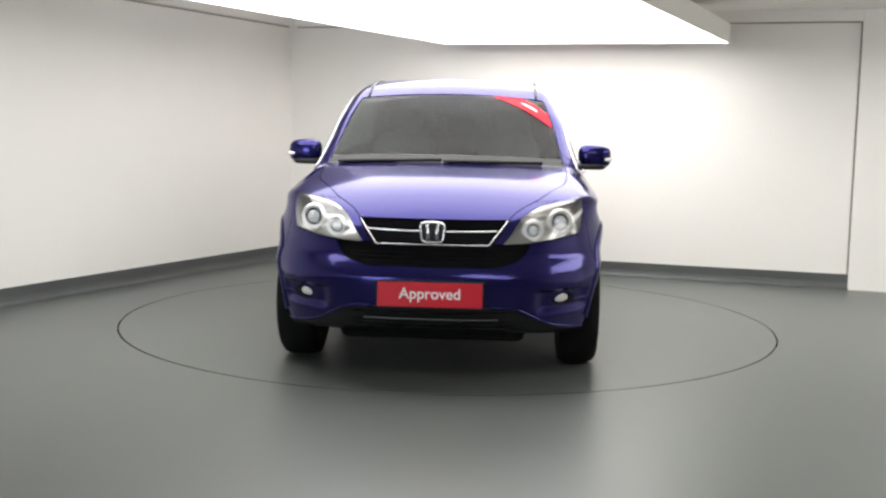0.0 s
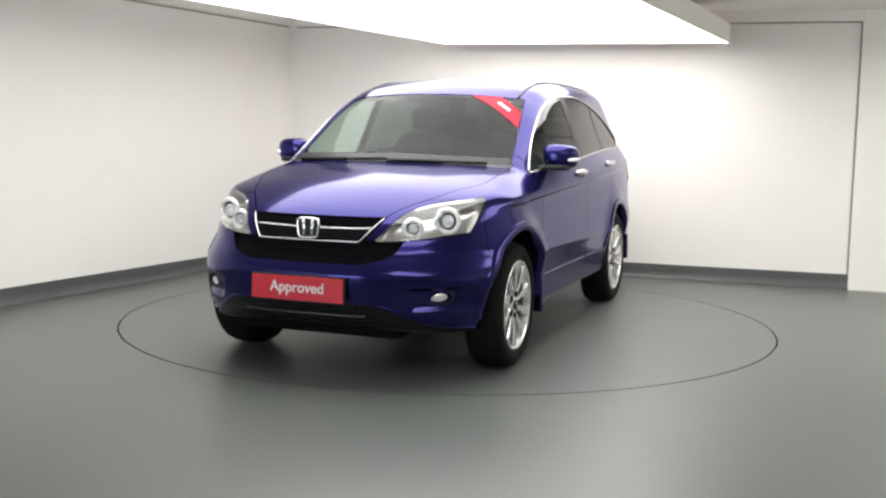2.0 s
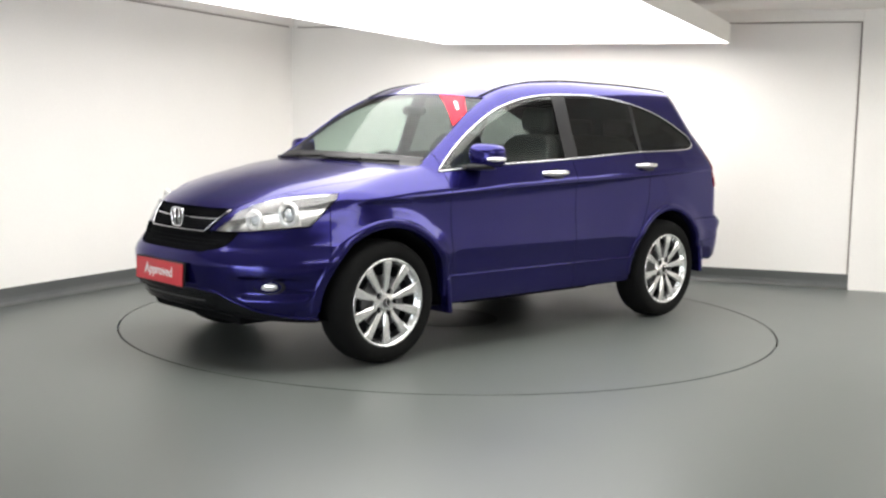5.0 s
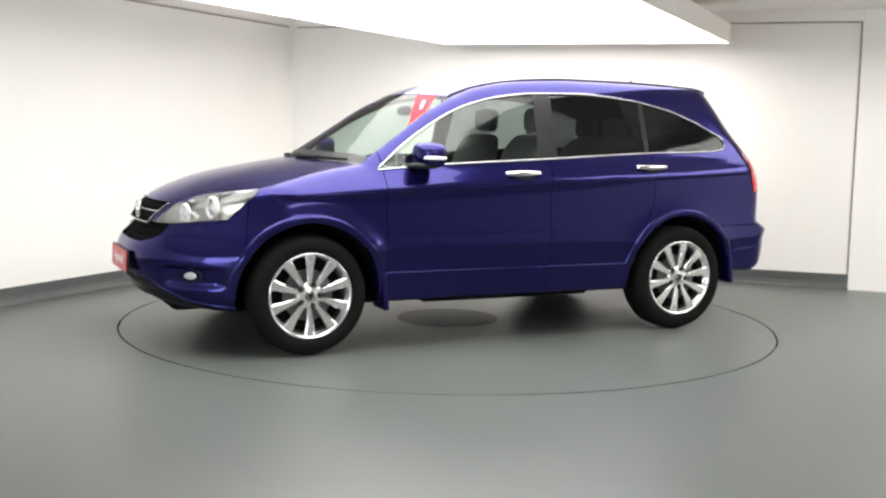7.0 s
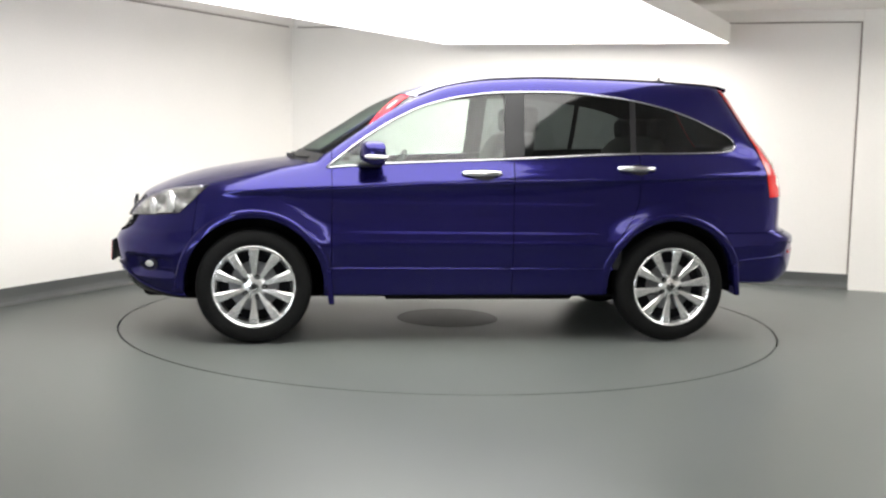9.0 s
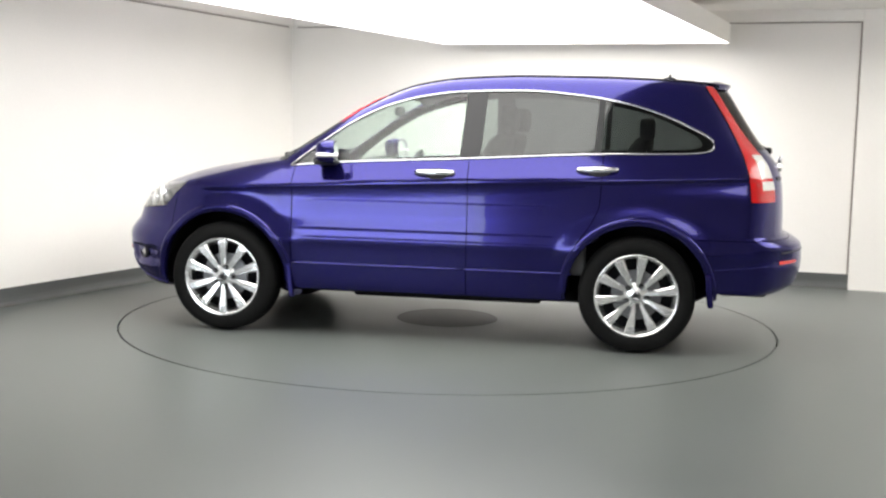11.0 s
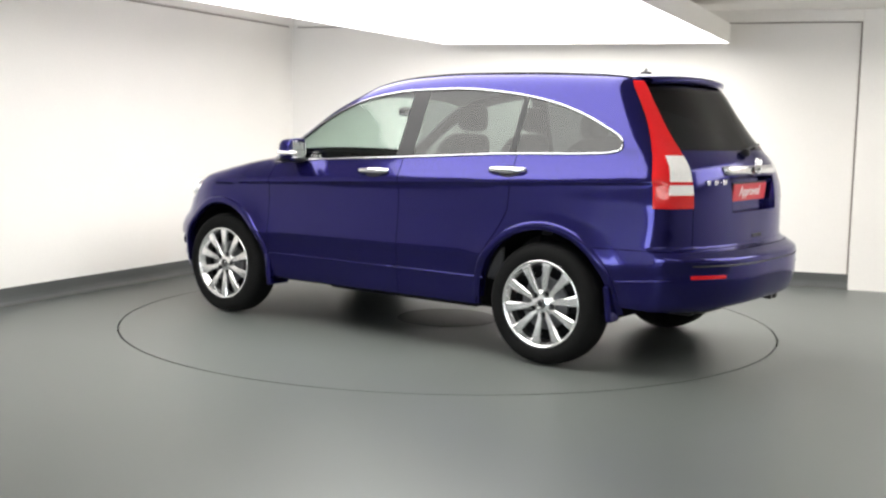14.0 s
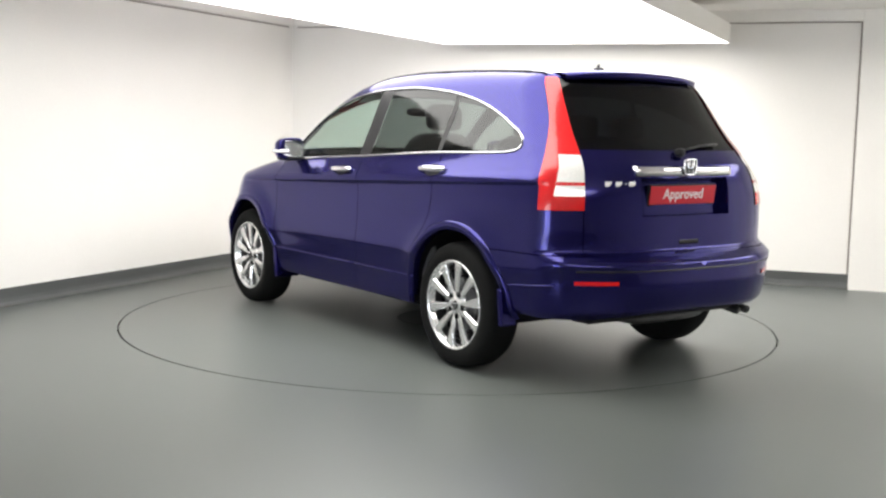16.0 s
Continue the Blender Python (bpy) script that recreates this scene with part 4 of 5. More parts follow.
def door_mirrors(car):
    for sy in (1, -1):
        holder = new("door_mirror")
        holder.parent = car
        tagged(holder, "indigo door mirror with indicator strip")
        bm = blob(bmesh.new(), (0.60, 0.925, 1.172), (0.085, 0.105, 0.072), 0.62, 0.7)
        for v in bm.verts:
            t = (v.co.y - 0.82) / 0.21
            v.co.x -= 0.035 * t * t
            v.co.z += 0.010 * (1 - t) - 0.006
            if v.co.x < 0.565 - 0.035 * t * t:
                v.co.x = 0.565 - 0.035 * t * t
        base = blob(bmesh.new(), (0.615, 0.905, 1.105), (0.075, 0.088, 0.020), 0.6, 0.8)
        arm = tube(bmesh.new(), [(0.68, 0.775, 1.095), (0.66, 0.82, 1.098), (0.63, 0.88, 1.108)], 0.035, 10, 0.5)
        glass = bmesh.new()
        pts = [glass.verts.new((0.560 - 0.02 * ((math.cos(a) + 1) / 2), 0.922 + 0.088 * math.copysign(abs(math.cos(a)) ** 0.5, math.cos(a)), 1.168 + 0.055 * math.copysign(abs(math.sin(a)) ** 0.5, math.sin(a)))) for a in (2 * math.pi * k / 28 for k in range(28))]
        glass.faces.new(pts)
        sig = blob(bmesh.new(), (0.585, 0.988, 1.152), (0.072, 0.050, 0.0155), 0.7, 0.8)
        for nm, b, mt, lb in (("housing", bm, PAINT, ""), ("foot", base, BLACK_PLASTIC, "black plastic lower shell"), ("arm", arm, BLACK_PLASTIC, "black arm"), ("mirror_glass", glass, MIRROR, "mirror glass"), ("indicator", sig, CLEAR_LENS, "clear indicator strip")):
            if sy < 0:
                b2 = mirrored(b)
                b.free()
                b = b2
            bmesh.ops.recalc_face_normals(b, faces=b.faces)
            part(nm, b, mt, holder, lb, nm != "mirror_glass")


def front_end(car):
    grille = SKIN["grille"]
    # chrome surround and bar
    path = [(0.378 - 0.093 * t, 0.862 - 0.118 * t) for t in np.linspace(0, 1, 9)]
    path = [(y, z) for y, z in path] + [(y, 0.744) for y in np.linspace(0.27, -0.27, 25)] + [(-y, z) for y, z in path[::-1]]
    part("grille_surround", tube(bmesh.new(), [(skin_x(abs(y), z, 0.004), y, z) for y, z in path], 0.0042, 8), SATIN_CHROME, car, "chrome grille surround", True)
    part("grille_bar", tube(bmesh.new(), [(skin_x(abs(y), 0.812, -0.006), y, 0.812 - 0.006 * (1 - (y / 0.34) ** 2)) for y in np.linspace(-0.342, 0.342, 31)], 0.0065, 8, 0.9), SATIN_CHROME, car, "chrome grille bar", True)
    for z, w in ((0.835, 0.355), (0.848, 0.365), (0.79, 0.325), (0.775, 0.315), (0.76, 0.30)):
        part("grille_slat", tube(bmesh.new(), [(skin_x(abs(y), z, -0.016), y, z) for y in np.linspace(-w, w, 21)], 0.005, 6, 0.5), DARK, grille)
    for z, w in ((0.70, 0.41), (0.68, 0.385), (0.66, 0.35)):
        part("intake_slat", tube(bmesh.new(), [(skin_x(abs(y), z, -0.012), y, z) for y in np.linspace(-w, w, 21)], 0.005, 6, 0.5), DARK, SKIN["intake"])
    badge(car, skin_x(0, 0.80, 0.012), 0.0, 0.803, 0.064, 0.050, 1)
    # lower lip and mouth
    part("mouth_trim", tube(bmesh.new(), [(skin_x(abs(y), 0.372, 0.006), y, 0.372) for y in np.linspace(-0.34, 0.34, 21)], 0.005, 6), GREY_METAL, car, "thin metal strip", True)
    for z in (0.40, 0.345, 0.32):
        part("mouth_slat", tube(bmesh.new(), [(skin_x(abs(y), z, -0.002), y, z) for y in np.linspace(-0.40, 0.40, 21)], 0.007, 6, 0.6), BLACK_PLASTIC, SKIN["lower_mouth"])
    # painted lip along the mouth's edge, and the short seams towards the wheels
    bumper = SKIN["front_bumper"]
    ys = np.linspace(0.30, 0.80, 30)
    bm = tube(bmesh.new(), [(skin_x(y, float(LOW_MOUTH(y)) + 0.004, 0.002), y, float(LOW_MOUTH(y)) + 0.004) for y in ys], 0.008, 8)
    for sheet in (mirrored(bm), bm):
        part("bumper_lip", sheet, PAINT, bumper, "", True)
    bm = tube(bmesh.new(), [(x, skin_y(x, 0.452, 0.0), 0.452) for x in np.linspace(1.77, 1.90, 10)], 0.005, 6)
    for sheet in (mirrored(bm), bm):
        part("side_crease", sheet, PAINT, bumper, "", True)
    for sy in (1, -1):
        lamp = new("fog_lamp")
        lamp.parent = car
        tagged(lamp, "small oval fog lamp in the bumper")
        y, z = 0.660, 0.468
        x = skin_x(y, z)
        n = Vector((1, 0.75, 0)).normalized()
        rot = Vector((0, 0, 1)).rotation_difference(n).to_matrix()
        bez = bmesh.new()
        c = Vector((x, y, z)) + n * 0.002
        along = Vector((-n.y, n.x, 0))
        rows = []
        for k in range(32):
            a = 2 * math.pi * k / 32
            d = along * math.cos(a) * 0.082 + Vector((0, 0, 1)) * math.sin(a) * 0.040
            rows.append((bez.verts.new(c + d * 1.12 - n * 0.012), bez.verts.new(c + d + n * 0.006), bez.verts.new(c + d * 0.86 - n * 0.012)))
        for k in range(32):
            p, q = rows[k], rows[(k + 1) % 32]
            for j in range(2):
                bez.faces.new((p[j], q[j], q[j + 1], p[j + 1]))
        lens = blob(bmesh.new(), (0, 0, 0), (0.050, 0.023, 0.008), 1, 1, 24, 10)
        basis = Matrix((along, Vector((0, 0, 1)), n)).transposed()
        for v in lens.verts:
            v.co = c - n * 0.004 + basis @ v.co
        for nm, b, mt, lb in (("bezel", bez, BLACK_PLASTIC, ""), ("lens", lens, REFLECTOR, "bright oval lens")):
            if sy < 0:
                b2 = mirrored(b)
                b.free()
                b = b2
            bmesh.ops.recalc_face_normals(b, faces=b.faces)
            part(nm, b, mt, lamp, lb, True)
    for side, sy in (("left", 1), ("right", -1)):
        lamp = SKIN["headlamp", side]
        for x, y, z, r in ((1.822, 0.652, 0.848, 0.058), (1.945, 0.508, 0.812, 0.045)):
            part("projector_ring", ring(bmesh.new(), (x, sy * y, z), r, 0.014, (1, sy * 0.25, 0.0)), REFLECTOR, lamp, "chrome lamp ring", True)
            part("projector_lens", blob(bmesh.new(), (x - 0.006, sy * y, z), (0.022, r * 0.62, r * 0.62), 1, 1), LENS_GLASS, lamp, "round clear projector lens", True)
            bm = bmesh.new()
            rr = lathe(bm, [(r, 0.0), (r * 0.9, -0.02), (r * 0.6, -0.045)], 32)
            bm.faces.new(rr[-1])
            for v in bm.verts:
                v.co = Vector((x + v.co.y, sy * y + v.co.x, z + v.co.z))
            bmesh.ops.recalc_face_normals(bm, faces=bm.faces)
            part("projector_bowl", bm, SATIN_CHROME, lamp, "", True)
        part("lamp_eyebrow", tube(bmesh.new(), [(skin_x(y, float(LAMP_TOP(y)) - 0.012, -0.02), sy * y, float(LAMP_TOP(y)) - 0.012) for y in np.linspace(0.50, 0.74, 12)], 0.008, 6), CHROME, lamp, "", True)


def badge(car, x, y, z, w, h, facing):
    """A plain chrome frame with two upright bars."""
    holder = new("emblem")
    holder.parent = car
    tagged(holder, "chrome framed emblem")
    bm = bmesh.new()
    pts = []
    for k in range(41):
        a = 2 * math.pi * k / 40
        cy, cz = math.copysign(abs(math.cos(a)) ** 0.45, math.cos(a)), math.copysign(abs(math.sin(a)) ** 0.45, math.sin(a))
        pts.append((x, y + cy * w * (0.92 + 0.08 * cz), z + cz * h))
    tube(bm, pts, 0.007, 8, caps=False)
    part("emblem_frame", bm, CHROME, holder, "", True)
    for s in (-1, 1):
        bm = tube(bmesh.new(), [(x, y + s * w * 0.36, z - h * 0.8), (x, y + s * w * 0.34, z), (x, y + s * w * 0.44, z + h * 0.85)], 0.010, 8)
        part("emblem_bar", bm, CHROME, holder, "", True)
    bm = box(bmesh.new(), (min(x, x - facing * 0.012), y - w * 0.9, z - h * 0.9), (max(x, x - facing * 0.012) - 0.004, y + w * 0.9, z + h * 0.9), 0.004)
    part("emblem_back", bm, BLACK_PLASTIC, holder)


def sign_plate(car, x, y, z, w, h, facing, name, label, tilt=0.0):
    holder = new(name)
    holder.parent = car
    holder.matrix_basis = pose(x, y, z, 0, tilt, 0 if facing > 0 else 180)
    tagged(holder, label)
    part("surround", box(bmesh.new(), (-0.012, -w / 2 - 0.008, -h / 2 - 0.008), (0.0, w / 2 + 0.008, h / 2 + 0.008), 0.004), BLACK_PLASTIC, holder)
    part("face", box(bmesh.new(), (0.0005, -w / 2, -h / 2), (0.006, w / 2, h / 2), 0.002), RED_SIGN, holder, "red plate face")
    lettering("Approved", 0.076, WHITE_INK, holder, "lettering", Matrix.Translation((0.0065, 0, 0.004)) @ pose(0, 0, 0, 90, 0, 90), bold=0.0010)


def rear_end(car):
    gate = SKIN["tailgate"]
    xr = skin_x(0, 1.125, 0.006, -1)
    bm = bmesh.new()
    rows = []
    for y in np.linspace(-0.36, 0.36, 25):
        x = skin_x(abs(y), 1.125, 0.0, -1)
        rows.append([bm.verts.new((x - dx, y, 1.125 + dz)) for dx, dz in ((-0.004, -0.024), (0.012, -0.026), (0.022, -0.018), (0.020, 0.014), (0.008, 0.026), (-0.012, 0.026))])
    for p, q in zip(rows, rows[1:]):
        for k in range(5):
            bm.faces.new((p[k], p[k + 1], q[k + 1], q[k]))
    bm.faces.new(rows[0])
    bm.faces.new(rows[-1])
    bmesh.ops.recalc_face_normals(bm, faces=bm.faces)
    part("chrome_garnish", bm, CHROME, gate, "wide chrome garnish bar", True)
    badge(car, xr - 0.026, 0.0, 1.148, 0.047, 0.040, -1)
    sign_plate(car, skin_x(0, 1.01, -0.046, -1), -0.005, 1.000, 0.50, 0.098, -1, "rear_plate", "red rear sign plate with white lettering", 7)
    # model lettering as plain raised bars
    for y0, w in ((0.525, 0.050), (0.468, 0.046), (0.428, 0.016), (0.390, 0.048)):
        z = 1.062
        x = skin_x(y0, z, 0.0, -1)
        part("letter_bar", box(bmesh.new(), (x - 0.004, y0 - w / 2, z - 0.014 if w > 0.03 else z - 0.004), (x + 0.004, y0 + w / 2, z + 0.014 if w > 0.03 else z + 0.004), 0.003), CHROME, gate, "chrome bar")
    # a black box stands in for the dark, shaded handle recess
    part("tailgate_handle_recess", box(bmesh.new(), (skin_x(0, 0.755, -0.01, -1), -0.075, 0.742), (skin_x(0, 0.755, 0.004, -1), 0.075, 0.768), 0.008), BLACK_PLASTIC, gate, "black box in place of the dark handle recess")
    # bumper seams and reflectors
    part("bumper_seam", tube(bmesh.new(), [(skin_x(abs(y), 0.628, -0.002, -1), y, 0.628) for y in np.linspace(-0.74, 0.74, 41)], 0.0055, 6), BLACK_PLASTIC, SKIN["rear_bumper"], "dark seam")
    bm = tube(bmesh.new(), [(x, skin_y(x, 0.345 - 0.1 * x, -0.002), 0.345 - 0.1 * x) for x in np.linspace(-1.75, -2.07, 14)], 0.006, 6)
    for sheet in (mirrored(bm), bm):
        part("side_crease", sheet, PAINT, SKIN["rear_bumper"], "", True)
    # rolled upper edge of the sill mouldings
    for name, xa, xb in (("front_sill_moulding", 0.86, -0.235), ("rear_sill_moulding", -0.255, -0.92)):
        bm = tube(bmesh.new(), [(x, skin_y(x, 0.468, 0.002), 0.467) for x in np.linspace(xa, xb, 24)], 0.0085, 10)
        for side, sheet in (("right", mirrored(bm)), ("left", bm)):
            part("moulding_edge", sheet, PAINT, SKIN[name, side], "", True)
    bm = bmesh.new()
    ys = np.linspace(0.55, 0.745, 12)
    rows = [[bm.verts.new((skin_x(y, z, l, -1), y, z)) for z, l in ((0.556, -0.004), (0.559, 0.005), (0.577, 0.005), (0.580, -0.004))] for y in ys]
    for p, q in zip(rows, rows[1:]):
        for k in range(3):
            bm.faces.new((p[k], p[k + 1], q[k + 1], q[k]))
    bmesh.ops.recalc_face_normals(bm, faces=bm.faces)
    both_sides("reflector", bm, RED_LENS, car, "slim red bumper reflector", False)
    # spoiler, wiper, aerial, exhaust
    bm = bmesh.new()
    rows = []
    for y in np.linspace(-0.50, 0.50, 21):
        x = skin_x(abs(y), 1.600, 0.0, -1)
        zt = skin_z(x + 0.16, abs(y))
        rows.append([bm.verts.new(p) for p in ((x + 0.16, y, zt + 0.003), (x + 0.05, y, zt - 0.002), (x - 0.018, y, zt - 0.020), (x - 0.020, y, zt - 0.034), (x - 0.005, y, zt - 0.048))])
    for p, q in zip(rows, rows[1:]):
        for k in range(4):
            bm.faces.new((p[k], p[k + 1], q[k + 1], q[k]))
    bmesh.ops.recalc_face_normals(bm, faces=bm.faces)
    part("roof_spoiler", bm, PAINT, car, "", True)
    wip = new("rear_wiper")
    wip.parent = car
    tagged(wip, "black rear wiper at the foot of the window")
    part("wiper_arm", tube(bmesh.new(), [(skin_x(abs(y), z, 0.02, -1), y, z) for y, z in ((0.0, 1.225), (-0.10, 1.245), (-0.22, 1.262), (-0.36, 1.268))], 0.011, 8, 0.6), BLACK_PLASTIC, wip, "", True)
    part("wiper_pivot", blob(bmesh.new(), (skin_x(0, 1.22, 0.02, -1), 0, 1.222), (0.025, 0.03, 0.025), 0.8, 0.8), BLACK_PLASTIC, wip, "", True)
    aer = new("aerial")
    aer.parent = car
    z = skin_z(-1.47, 0)
    tagged(aer, "short black roof aerial")
    part("aerial_base", blob(bmesh.new(), (-1.47, 0, z + 0.006), (0.04, 0.022, 0.014), 0.8, 0.9), BLACK_PLASTIC, aer, "", True)
    part("aerial_stub", tube(bmesh.new(), [(-1.462, 0, z + 0.012), (-1.475, 0, z + 0.036)], 0.008, 8), BLACK_PLASTIC, aer)
    ex = new("exhaust")
    ex.parent = car
    tagged(ex, "grey steel exhaust under the rear")
    part("silencer", blob(bmesh.new(), (-1.86, -0.12, 0.345), (0.13, 0.33, 0.075), 0.5, 0.4), GREY_METAL, ex, "", True)
    for y in (-0.52, -0.60):
        part("tail_pipe", tube(bmesh.new(), [(-1.9, y + 0.06, 0.345), (-2.02, y, 0.345), (-2.13, y, 0.33)], 0.028, 12, 0.8), BLACK_PLASTIC, ex, "dark tail pipe", True)
    bm = box(bmesh.new(), (-2.10, -0.60, 0.335), (-1.80, 0.60, 0.42), 0.03)
    part("rear_valance", bm, BLACK_PLASTIC, car, "black lower rear valance")


def underside(car):
    part("undertray", box(bmesh.new(), (-0.72, -0.66, 0.238), (0.50, 0.66, 0.30), 0.02), DARK, car, "dark underbody tray")
    for x in (1.31, -1.31):
        part("axle_beam", tube(bmesh.new(), [(x, -0.70, 0.33), (x - 0.04, 0, 0.30), (x, 0.70, 0.33)], 0.045, 10), DARK, car, "dark axle beam")
    part("engine_shield", box(bmesh.new(), (1.0, -0.48, 0.235), (2.02, 0.48, 0.34), 0.04), DARK, car, "black engine undershield")
    part("floor_pan", box(bmesh.new(), (-1.75, -0.50, 0.33), (1.0, 0.50, 0.46), 0.03), DARK, car, "black floor pan")


def roof_and_screen(car):
    xs = np.linspace(0.30, -1.66, 40)
    bm = tube(bmesh.new(), [(x, 0.553, skin_z(x, 0.553, 0.002)) for x in xs], 0.008, 6)
    both_sides("roof_moulding", bm, BLACK_PLASTIC, car, "slim dark roof moulding")
    # red flash across the screen's upper corner
    def on_screen(u, w):
        x = (0.385 + 0.230 * u) * (1 - w) + (0.345 + 0.135 * u) * w
        y = (0.270 + 0.380 * u) * (1 - w) + (0.460 + 0.165 * u) * w
        return (x, y, skin_z(x, y, 0.001))

    def lifted(u, w):
        p = on_screen(u, w)
        return (p[0], p[1], p[2] + 0.002)
    us = np.linspace(0, 1, 14)
    flash = part("screen_sticker", strip(bmesh.new(), [on_screen(u, 0) for u in us], [on_screen(u, 1) for u in us]), STICKER, SKIN["windscreen"], "red diagonal sticker with pale lettering bar")
    us = np.linspace(0.34, 0.70, 10)
    part("lettering_bar", strip(bmesh.new(), [lifted(u, 0.46) for u in us], [lifted(u, 0.60) for u in us]), WHITE_INK, SKIN["windscreen"])
    # black frit round the screen
    def edge(sx, y, lift=0.0035):
        lo, hi = 0.2, 1.3
        for _ in range(30):
            mid = (lo + hi) / 2
            if sweep(mid, y) < sx:
                lo = mid
            else:
                hi = mid
        return (lo, y, skin_z(lo, abs(y), lift - 0.004))
    ys = np.linspace(-0.70, 0.70, 41)
    part("screen_frit", strip(bmesh.new(), [edge(1.082, y) for y in ys], [edge(1.035, y) for y in ys]), BLACK_PLASTIC, SKIN["windscreen"], "black band at the screen's foot")
    for y0, y1 in ((-0.62, -0.02), (0.02, 0.58)):
        wip = new("wiper")
        wip.parent = car
        tagged(wip, "black wiper parked at the foot of the screen")
        pts = [edge(1.108 - 0.02 * t, y0 + (y1 - y0) * t, 0.010) for t in np.linspace(0, 1, 12)]
        part("wiper_blade", tube(bmesh.new(), pts, 0.008, 6), BLACK_PLASTIC, wip)
        part("wiper_arm", tube(bmesh.new(), [edge(1.118 - 0.012 * t, y0 + (y1 - y0) * t * 0.6 - 0.03, 0.016) for t in np.linspace(0, 1, 8)], 0.010, 6), BLACK_PLASTIC, wip)


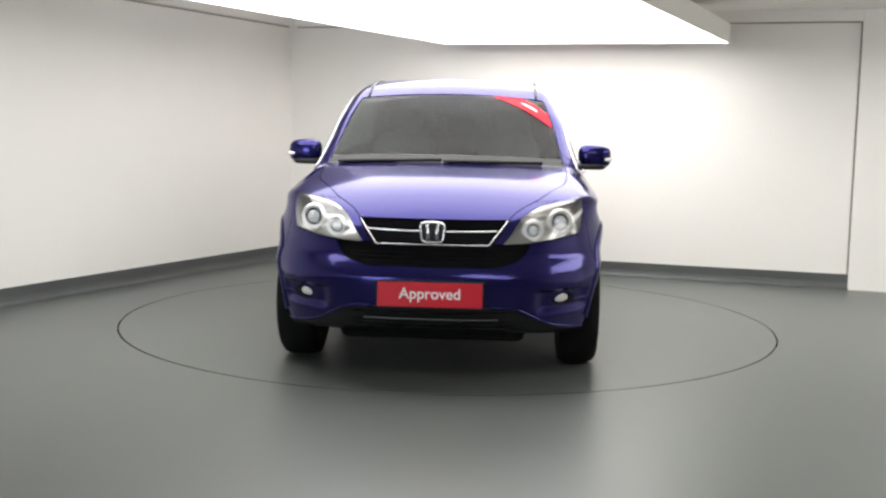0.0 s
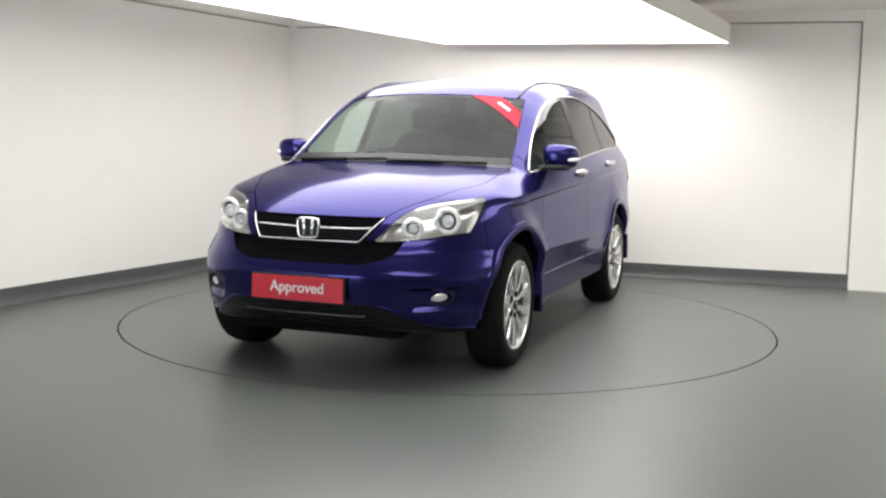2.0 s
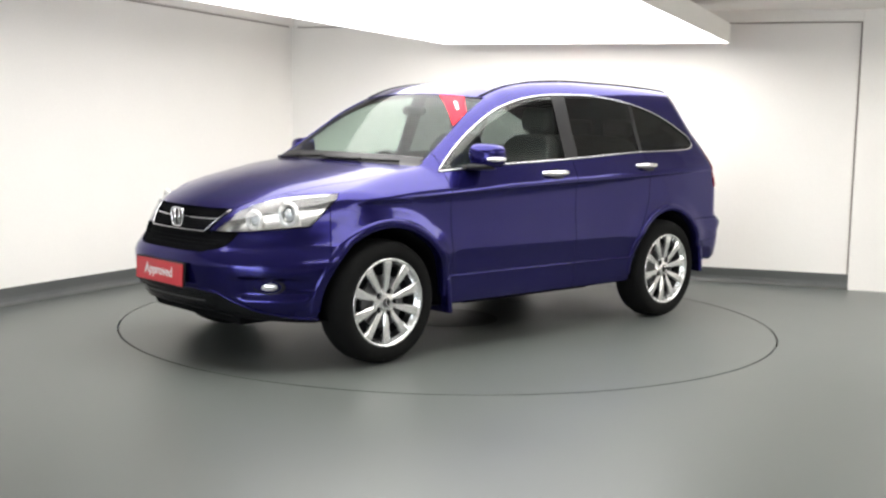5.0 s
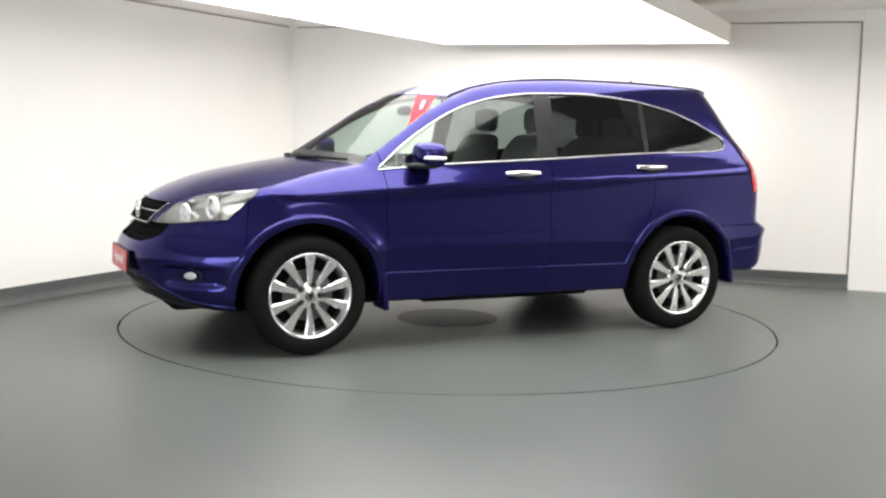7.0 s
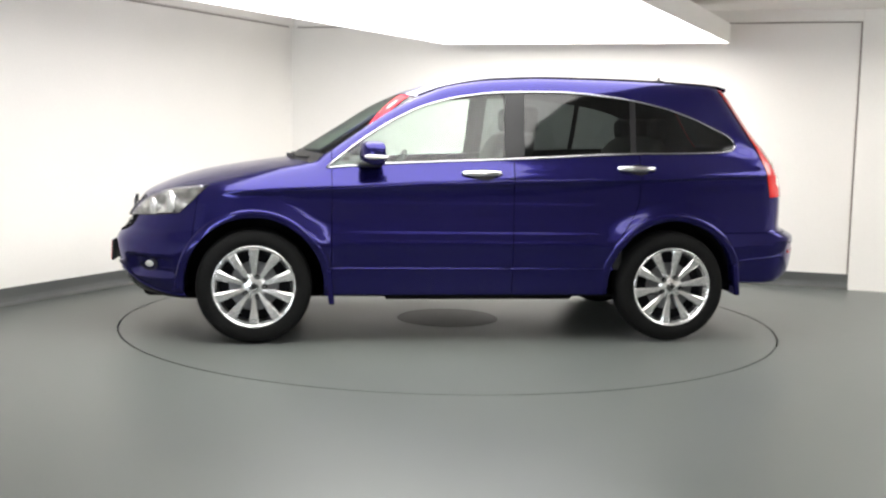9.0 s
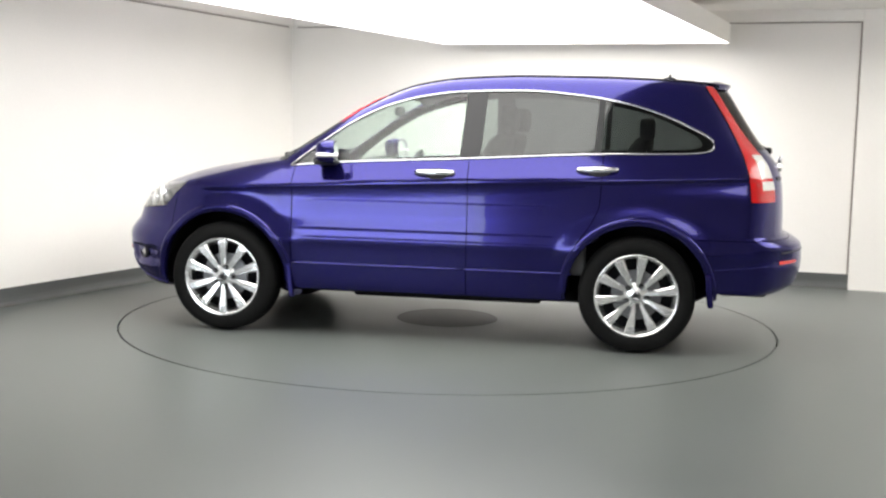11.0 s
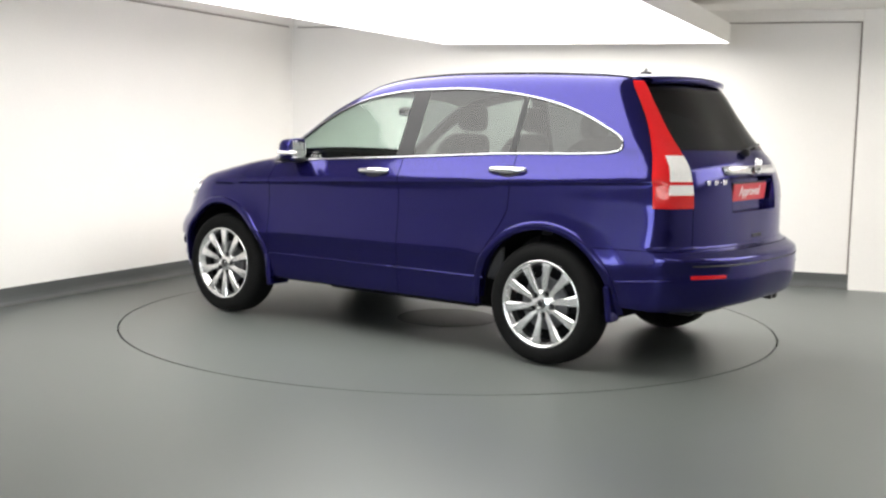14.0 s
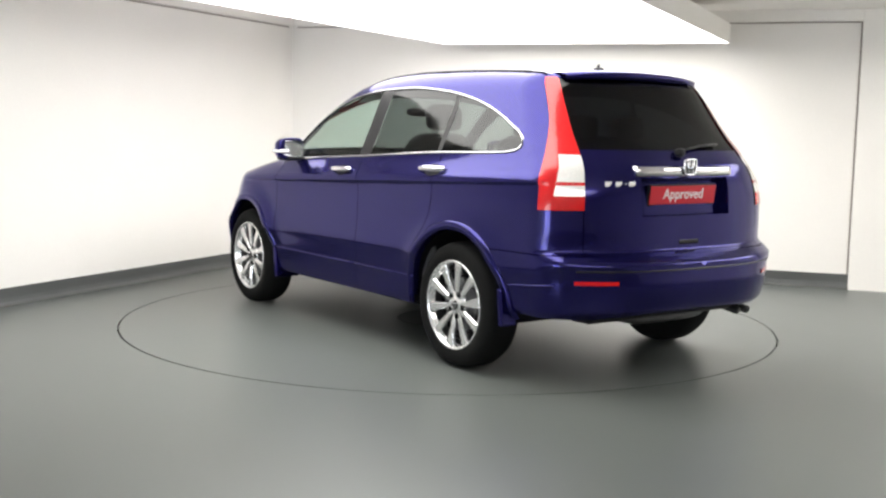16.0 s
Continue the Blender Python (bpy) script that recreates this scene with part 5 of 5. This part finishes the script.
def interior(car):
    def seat(x, y, w, name, label):
        h = new(name)
        h.parent = car
        h.matrix_basis = pose(x, y, 0)
        tagged(h, label)
        part("cushion", blob(bmesh.new(), (0.10, 0, 0.70), (0.27, w, 0.10), 0.45, 0.45), SEAT_CLOTH, h, "", True)
        bm = blob(bmesh.new(), (0, 0, 0.98), (0.085, w, 0.32), 0.5, 0.55)
        for v in bm.verts:
            v.co.x -= 0.20 + (v.co.z - 0.75) * 0.38
        part("backrest", bm, SEAT_CLOTH, h, "", True)
        return h
    for y in (0.37, -0.37):
        s = seat(-0.02, y, 0.245, "front_seat", "dark grey front seat with headrest")
        part("headrest", blob(bmesh.new(), (-0.44, 0, 1.395), (0.055, 0.125, 0.085), 0.55, 0.6), SEAT_CLOTH, s, "", True)
        for d in (-0.05, 0.05):
            part("headrest_post", tube(bmesh.new(), [(-0.42, d, 1.24), (-0.435, d, 1.34)], 0.007, 6), CHROME, s, "bright post")
    s = seat(-0.92, 0, 0.62, "rear_bench", "dark grey rear bench with three headrests")
    for y in (-0.38, 0.0, 0.38):
        part("headrest", blob(bmesh.new(), (-0.42, y, 1.35), (0.05, 0.12, 0.07), 0.55, 0.6), SEAT_CLOTH, s, "", True)
        for d in (-0.045, 0.045):
            part("headrest_post", tube(bmesh.new(), [(-0.40, y + d, 1.22), (-0.415, y + d, 1.31)], 0.007, 6), CHROME, s, "bright post")
    bm = blob(bmesh.new(), (0.72, 0, 0.94), (0.24, 0.70, 0.145), 0.5, 0.35)
    part("dashboard", bm, TRIM, car, "dark grey dashboard", True)
    part("instrument_hood", blob(bmesh.new(), (0.58, -0.37, 1.07), (0.11, 0.19, 0.05), 0.7, 0.7), TRIM, car, "", True)
    wheel = new("steering_wheel")
    wheel.parent = car
    wheel.matrix_basis = pose(0.36, -0.37, 0.99, 0, -25, 0)
    tagged(wheel, "dark steering wheel on the right-hand side")
    part("wheel_rim", ring(bmesh.new(), (0, 0, 0), 0.185, 0.016), SEAT_CLOTH, wheel, "", True)
    part("wheel_boss", blob(bmesh.new(), (0.02, 0, 0), (0.04, 0.085, 0.07), 0.6, 0.7), TRIM, wheel, "", True)
    for a in (90, 210, 330):
        part("wheel_spoke", tube(bmesh.new(), [(0.015, 0.06 * math.sin(radians(a)), 0.06 * math.cos(radians(a)) * -1), (0.0, 0.18 * math.sin(radians(a)), -0.18 * math.cos(radians(a)))], 0.016, 6, 0.6), TRIM, wheel)
    part("rear_view_mirror", blob(bmesh.new(), (0.36, 0.0, 1.44), (0.02, 0.11, 0.032), 0.6, 0.6), BLACK_PLASTIC, car, "black rear-view mirror", True)
    bm = bmesh.new()
    xs, ys = np.linspace(0.30, -1.60, 24), np.linspace(-0.56, 0.56, 13)
    grid = [[bm.verts.new((x, y, skin_z(x, abs(y), -0.045))) for y in ys] for x in xs]
    for p, q in zip(grid, grid[1:]):
        for k in range(12):
            bm.faces.new((p[k], p[k + 1], q[k + 1], q[k]))
    part("headliner", bm, LINER, car, "pale grey headliner", True)
    for sy in (1, -1):
        part("door_card", box(bmesh.new(), (-1.0, sy * 0.80 - 0.02, 0.45), (0.80, sy * 0.80 + 0.015, 1.06), 0.02), TRIM, car, "dark inner door trim")
    part("load_cover", box(bmesh.new(), (-1.85, -0.62, 0.98), (-1.40, 0.62, 1.0), 0.008), TRIM, car, "dark load cover")


wheels(CAR)
window_trim(CAR)
arch_flares(CAR)
door_handles(CAR)
door_mirrors(CAR)
front_end(CAR)
sign_plate(CAR, 2.236, 0.0, 0.505, 0.52, 0.122, 1, "front_plate", "red front sign plate with white lettering", -2)
rear_end(CAR)
underside(CAR)
roof_and_screen(CAR)
interior(CAR)


# ---------------------------------------------------------------- motion
def motions():
    """The turntable carries the car round clockwise, at nearly nine degrees a second."""
    turn = [(0.0, -92.74), (0.5, -97.08), (1.0, -101.55), (1.5, -106.02), (2.0, -110.45), (2.5, -114.87), (3.0, -119.24), (3.5, -123.57), (4.0, -127.95),
            (5.0, -136.6), (6.0, -145.3), (6.5, -149.75), (7.0, -154.22), (7.5, -158.68), (8.0, -163.1), (8.5, -167.5), (9.0, -171.92),
            (10.0, -181.1), (11.0, -190.3), (11.5, -194.8), (12.0, -199.0), (12.5, -203.2), (13.0, -207.45), (13.5, -211.78), (14.0, -216.2), (14.5, -220.7),
            (15.0, -225.2), (15.5, -229.7), (16.0, -234.26)]
    ox, oy = 0.0016, 0.0183
    rows, spin = [], []
    for t, a in turn:
        c, s = math.cos(radians(a)), math.sin(radians(a))
        rows.append((t, pose(c * ox - s * oy, s * ox + c * oy, 0, 0, 0, a)))
        spin.append((t, pose(0, 0, 0, 0, 0, a)))
    walk(CAR, rows)
    walk(TABLE, spin)


motions()
